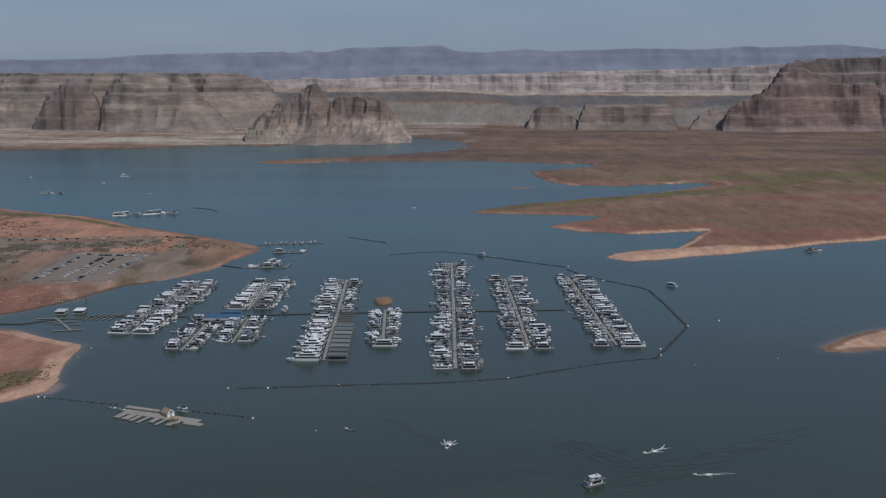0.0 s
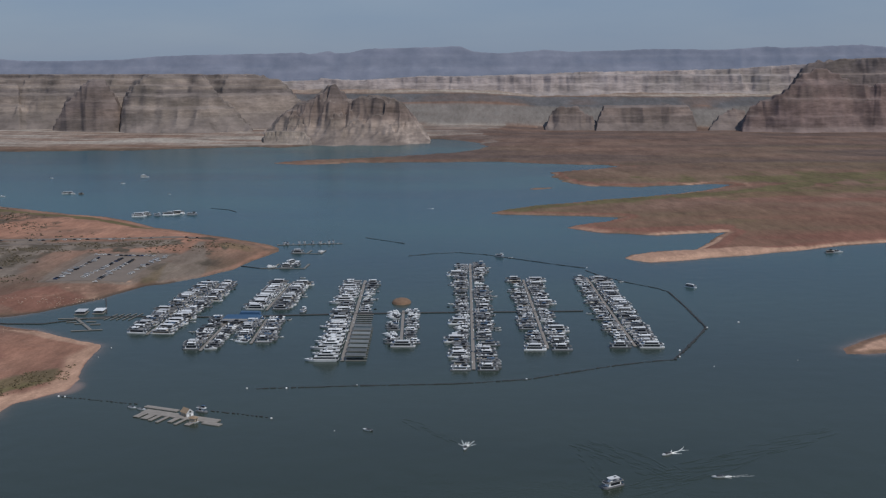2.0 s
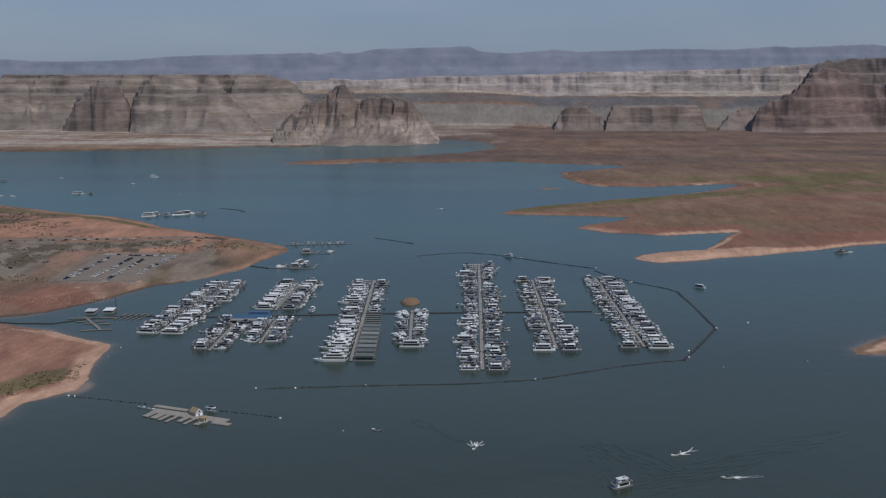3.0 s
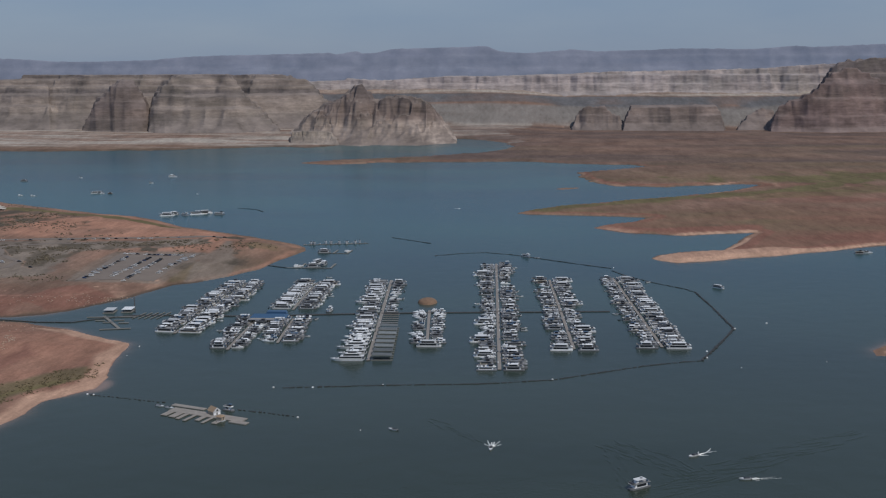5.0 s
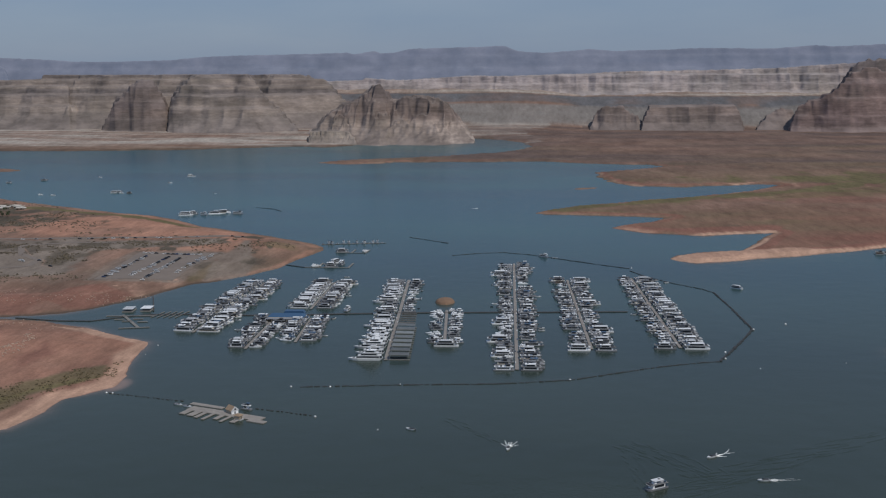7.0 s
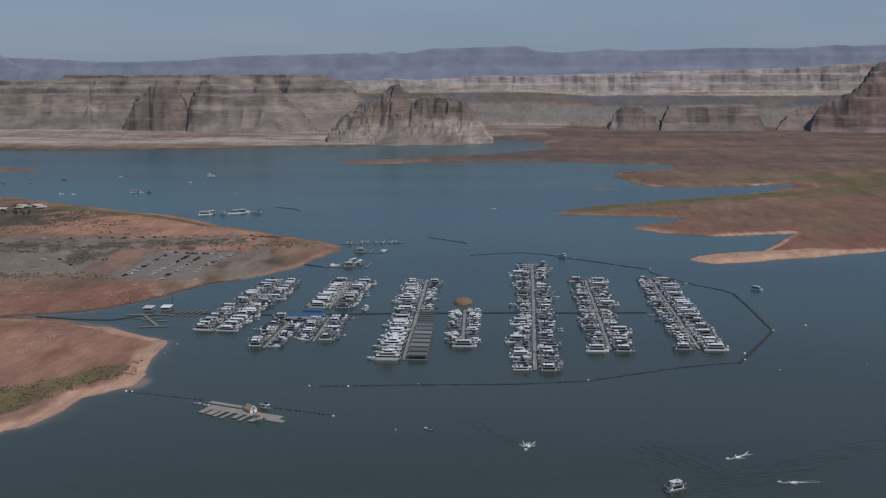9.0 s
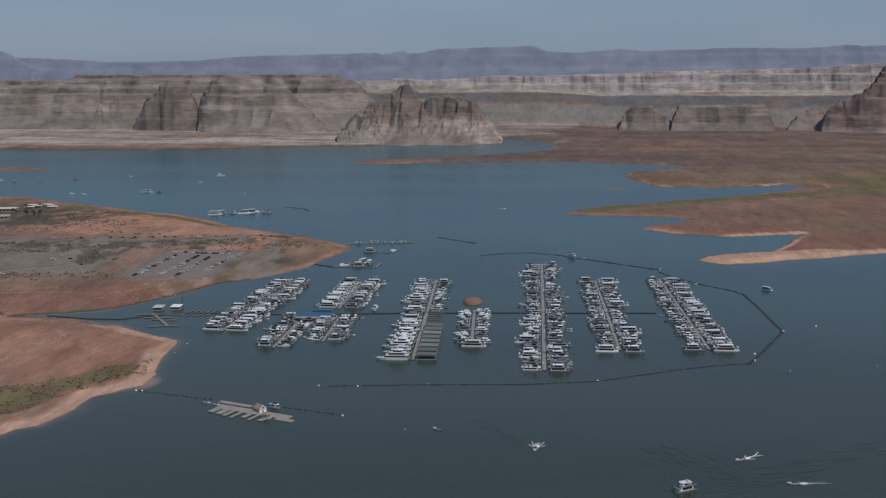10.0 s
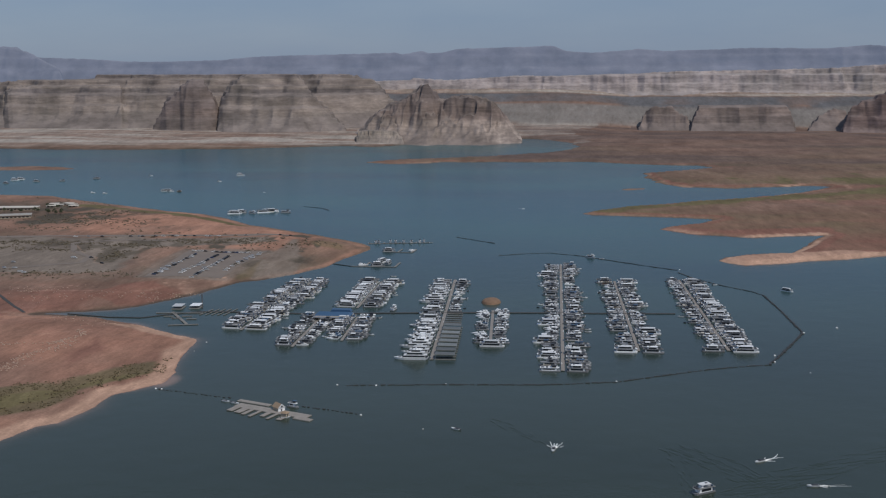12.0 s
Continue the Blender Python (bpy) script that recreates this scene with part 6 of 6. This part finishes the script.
def long_building(x, y, turn, L, W, Hh, label, roof=None):
    t = thing("lodge_building", label, "building", "low buildings on the point", pose(x, y, ground_z(x, y) - 0.3, 0, 0, turn))
    wall = part("wall", boxes((-L / 2, L / 2, -W / 2, W / 2, 0, Hh)), PLASTER, t)
    part("roof", wedge([(-L / 2 - 0.8, Hh), (L / 2 + 0.8, Hh), (L / 2 + 0.3, Hh + 0.7), (-L / 2 - 0.3, Hh + 0.7)], -W / 2 - 1.8, W / 2 + 1.2), roof or CREAM, t)
    n = int(L / 6)
    for k in range(n):
        x0 = -L / 2 + 1.2 + k * (L - 2) / n
        for z in ((1.0,) if Hh < 5 else (1.0, 4.0)):
            part("window", boxes((x0, x0 + 3.4, -W / 2 - 0.06, -W / 2, z, z + 1.7)), GLASS, wall)
    if Hh >= 5:
        part("balcony", boxes((-L / 2, L / 2, -W / 2 - 1.1, -W / 2 - 0.1, 3.0, 3.25)), CREAM, t)


long_building(-905, 1745, 9, 90, 20, 4.4, "long pale lodge building with a flat roof")
long_building(-868, 1640, 22, 92, 22, 4.4, "long cream lodge building with a flat roof")
for x, y in ((-860, 1812), (-846, 1800), (-838, 1822), (-826, 1808), (-852, 1786), (-815, 1790)):
    long_building(x, y, rng.uniform(-20, 20), 15, 9, 3.2, "small pale cabin on the point", CREAM)


# ---- scrub: clumps of small leaves, thick in places, as one body of stuff each ----
def scrub(name, spots, label, size=(1.0, 2.4), mat=SHRUB):
    """Low bushes: each a few dozen small leaf blades over a flattened dome."""
    vs, fs = [], []
    r = np.random.RandomState(len(spots))
    zs, _ = land(np.array([p[0] for p in spots], float), np.array([p[1] for p in spots], float))
    for (x, y), z in zip(spots, zs):
        if z < 0.6:
            continue
        R = r.uniform(*size) * (1 + 0.6 * (r.random_sample() < 0.15))
        for _ in range(22):
            a, b, q = r.uniform(0, 2 * np.pi), r.uniform(0.1, 1.4), R * r.uniform(0.5, 1.0)
            c = np.array([x + q * np.cos(a) * np.cos(b) * 1.3, y + q * np.sin(a) * np.cos(b), z + 0.8 * q * np.sin(b)])
            d1, d2 = r.normal(size=3) * R * 0.28, r.normal(size=3) * R * 0.28
            k = len(vs)
            vs += [c - d1, c + d2, c + d1, c - d2]
            fs.append((k, k + 1, k + 2, k + 3))
    ob = sheet(name, np.array(vs), np.array(fs), mat)
    return tagged(ob, label, "scrub", kind="stuff")


r = np.random.RandomState(9)
spots = []
for cx, cy, rx, ry, n in ((-700, 1395, 70, 14, 60), (-640, 1395, 60, 16, 50), (-690, 1345, 60, 14, 40), (-630, 1345, 45, 14, 35), (-548, 1320, 20, 28, 60), (-540, 1392, 50, 14, 70), (-495, 1440, 50, 14, 70),
                          (-440, 1462, 40, 12, 40), (-740, 1640, 60, 70, 130), (-720, 1720, 50, 50, 70), (-660, 1600, 50, 40, 50), (-780, 1530, 60, 20, 40), (-850, 1900, 120, 50, 70), (-600, 1190, 70, 16, 60),
                          (-520, 1200, 50, 20, 40), (-400, 1420, 30, 60, 50), (-330, 1440, 30, 50, 40), (-800, 1400, 100, 40, 70), (-560, 1500, 90, 40, 40)):
    for u, v in zip(cx + rx * r.normal(size=n) * 0.6, cy + ry * r.normal(size=n) * 0.6):
        spots += [(u + 2.6 * r.normal(), v + 3.0 * r.normal()) for _ in range(r.randint(1, 6))]
scrub("scrub", spots, "low brown desert scrub on the launch point", (0.4, 1.15))
spots = []
cand = np.stack([r.uniform(-460, -300, 8000), r.uniform(650, 885, 8000)], 1)
deep_in = inside_by(cand[:, 0], cand[:, 1], [(-470, 720), (-378, 777), (-367, 790), (-350, 815), (-341, 837), (-326, 855), (-313, 873), (-309, 844), (-305, 811), (-325, 796), (-344, 760), (-357, 715), (-450, 640)])
thick = fbm(cand[:, 0] / 12, cand[:, 1] / 16, 3, 141)
spots += [tuple(c) for c in cand[(deep_in > 1) & (thick > -0.08)]]
scrub("shore_scrub", spots, "green low scrub along the sandy shore", (0.25, 0.75), material("green_scrub_leaves", (0.17, 0.14, 0.085), 0.9, 0, 0.35, 0.1))


def tree(label, seed, Hh):
    """A small tree: tapered trunk, limbs and a loose crown of leaf clumps."""
    t = thing("tree", label, "tree", "trees by the lodge")
    r = np.random.RandomState(seed)
    bm = bmesh.new()
    bmesh.ops.create_cone(bm, cap_ends=True, segments=7, radius1=0.28, radius2=0.12, depth=Hh * 0.6, matrix=pose(0, 0, Hh * 0.3))
    for k in range(4):
        bmesh.ops.create_cone(bm, cap_ends=True, segments=5, radius1=0.10, radius2=0.04, depth=Hh * 0.4, matrix=pose(0, 0, Hh * 0.5, 0, 0, 90 * k + 20) @ pose(0.6, 0, 0.5, 0, 50))
    part("trunk", bm, BROWN, t)
    bm = bmesh.new()
    for _ in range(220):
        a, b, q = r.uniform(0, 2 * np.pi), r.uniform(-0.5, 1.5), Hh * 0.38 * r.uniform(0.45, 1.0) * (1 + 0.3 * np.sin(3 * r.uniform(0, 6)))
        c = Vector((q * np.cos(a) * np.cos(b), q * np.sin(a) * np.cos(b), Hh * 0.62 + 0.85 * q * np.sin(b)))
        d1, d2 = Vector(r.normal(size=3) * 0.32), Vector(r.normal(size=3) * 0.32)
        bm.faces.new([bm.verts.new(p) for p in (c - d1, c + d2, c + d1, c - d2)])
    part("crown", bm, LEAVES, t)
    return t


LEAVES = material("dark_tree_leaves", (0.06, 0.075, 0.04), 0.9, 0, 0.3, 0.2)
saplings = [tree("small dark leafy tree beside the lodge", k, hgt) for k, hgt in ((1, 8.5), (2, 10.0), (3, 7.0))]
spares += saplings
for k, (x, y) in enumerate(((-812, 1690), (-806, 1698), (-800, 1690), (-818, 1702), (-795, 1700), (-826, 1712), (-838, 1706), (-846, 1712), (-880, 1700), (-895, 1705), (-908, 1700), (-866, 1704), (-790, 1686), (-852, 1770), (-832, 1764))):
    copy_thing(saplings[k % 3], pose(x, y, ground_z(x, y) - 0.1, 0, 0, 40 * k))


def stones(name, spots, label, size=(0.25, 0.75)):
    vs, fs = [], []
    r = np.random.RandomState(len(spots) + 1)
    zs, _ = land(np.array([p[0] for p in spots], float), np.array([p[1] for p in spots], float))
    corners = np.array([(-1, -1, -1), (1, -1, -1), (1, 1, -1), (-1, 1, -1), (-1, -1, 1), (1, -1, 1), (1, 1, 1), (-1, 1, 1)], float)
    for (x, y), z in zip(spots, zs):
        R = r.uniform(*size)
        P = corners * R * r.uniform(0.5, 1.0, size=(8, 3)) * np.array([1.3, 1.0, 0.6]) + np.array([x, y, z + 0.2])
        k = len(vs)
        vs += list(P)
        fs += [(k, k + 3, k + 2, k + 1), (k + 4, k + 5, k + 6, k + 7), (k, k + 1, k + 5, k + 4), (k + 1, k + 2, k + 6, k + 5), (k + 2, k + 3, k + 7, k + 6), (k + 3, k, k + 4, k + 7)]
    ob = sheet(name, np.array(vs), np.array(fs), material("pale_stone", (0.42, 0.30, 0.235), 0.9, 0, 0.25, 0.3))
    return tagged(ob, label, "stones", kind="stuff")


spots = []
for (x0, y0), (x1, y1), wide, n in (((-428, 884), (-414, 917), 2.0, 70), ((-414, 917), (-428, 937), 2.0, 40), ((-500, 868), (-428, 884), 2.5, 80), ((-440, 805), (-412, 890), 6, 150), ((-425, 798), (-436, 815), 5, 40), ((-545, 1062), (-400, 1120), 8, 90), ((-420, 1090), (-385, 1130), 6, 50), ((-620, 1090), (-500, 1110), 12, 60), ((-480, 1000), (-430, 985), 10, 40)):
    f = r.uniform(size=n)
    spots += list(zip(x0 + (x1 - x0) * f + r.normal(size=n) * wide, y0 + (y1 - y0) * f + r.normal(size=n) * wide))
stones("stones", spots, "pale scattered stones on the red bank")

for ob in spares:
    for o in (*ob.children_recursive, ob):
        bpy.data.objects.remove(o)
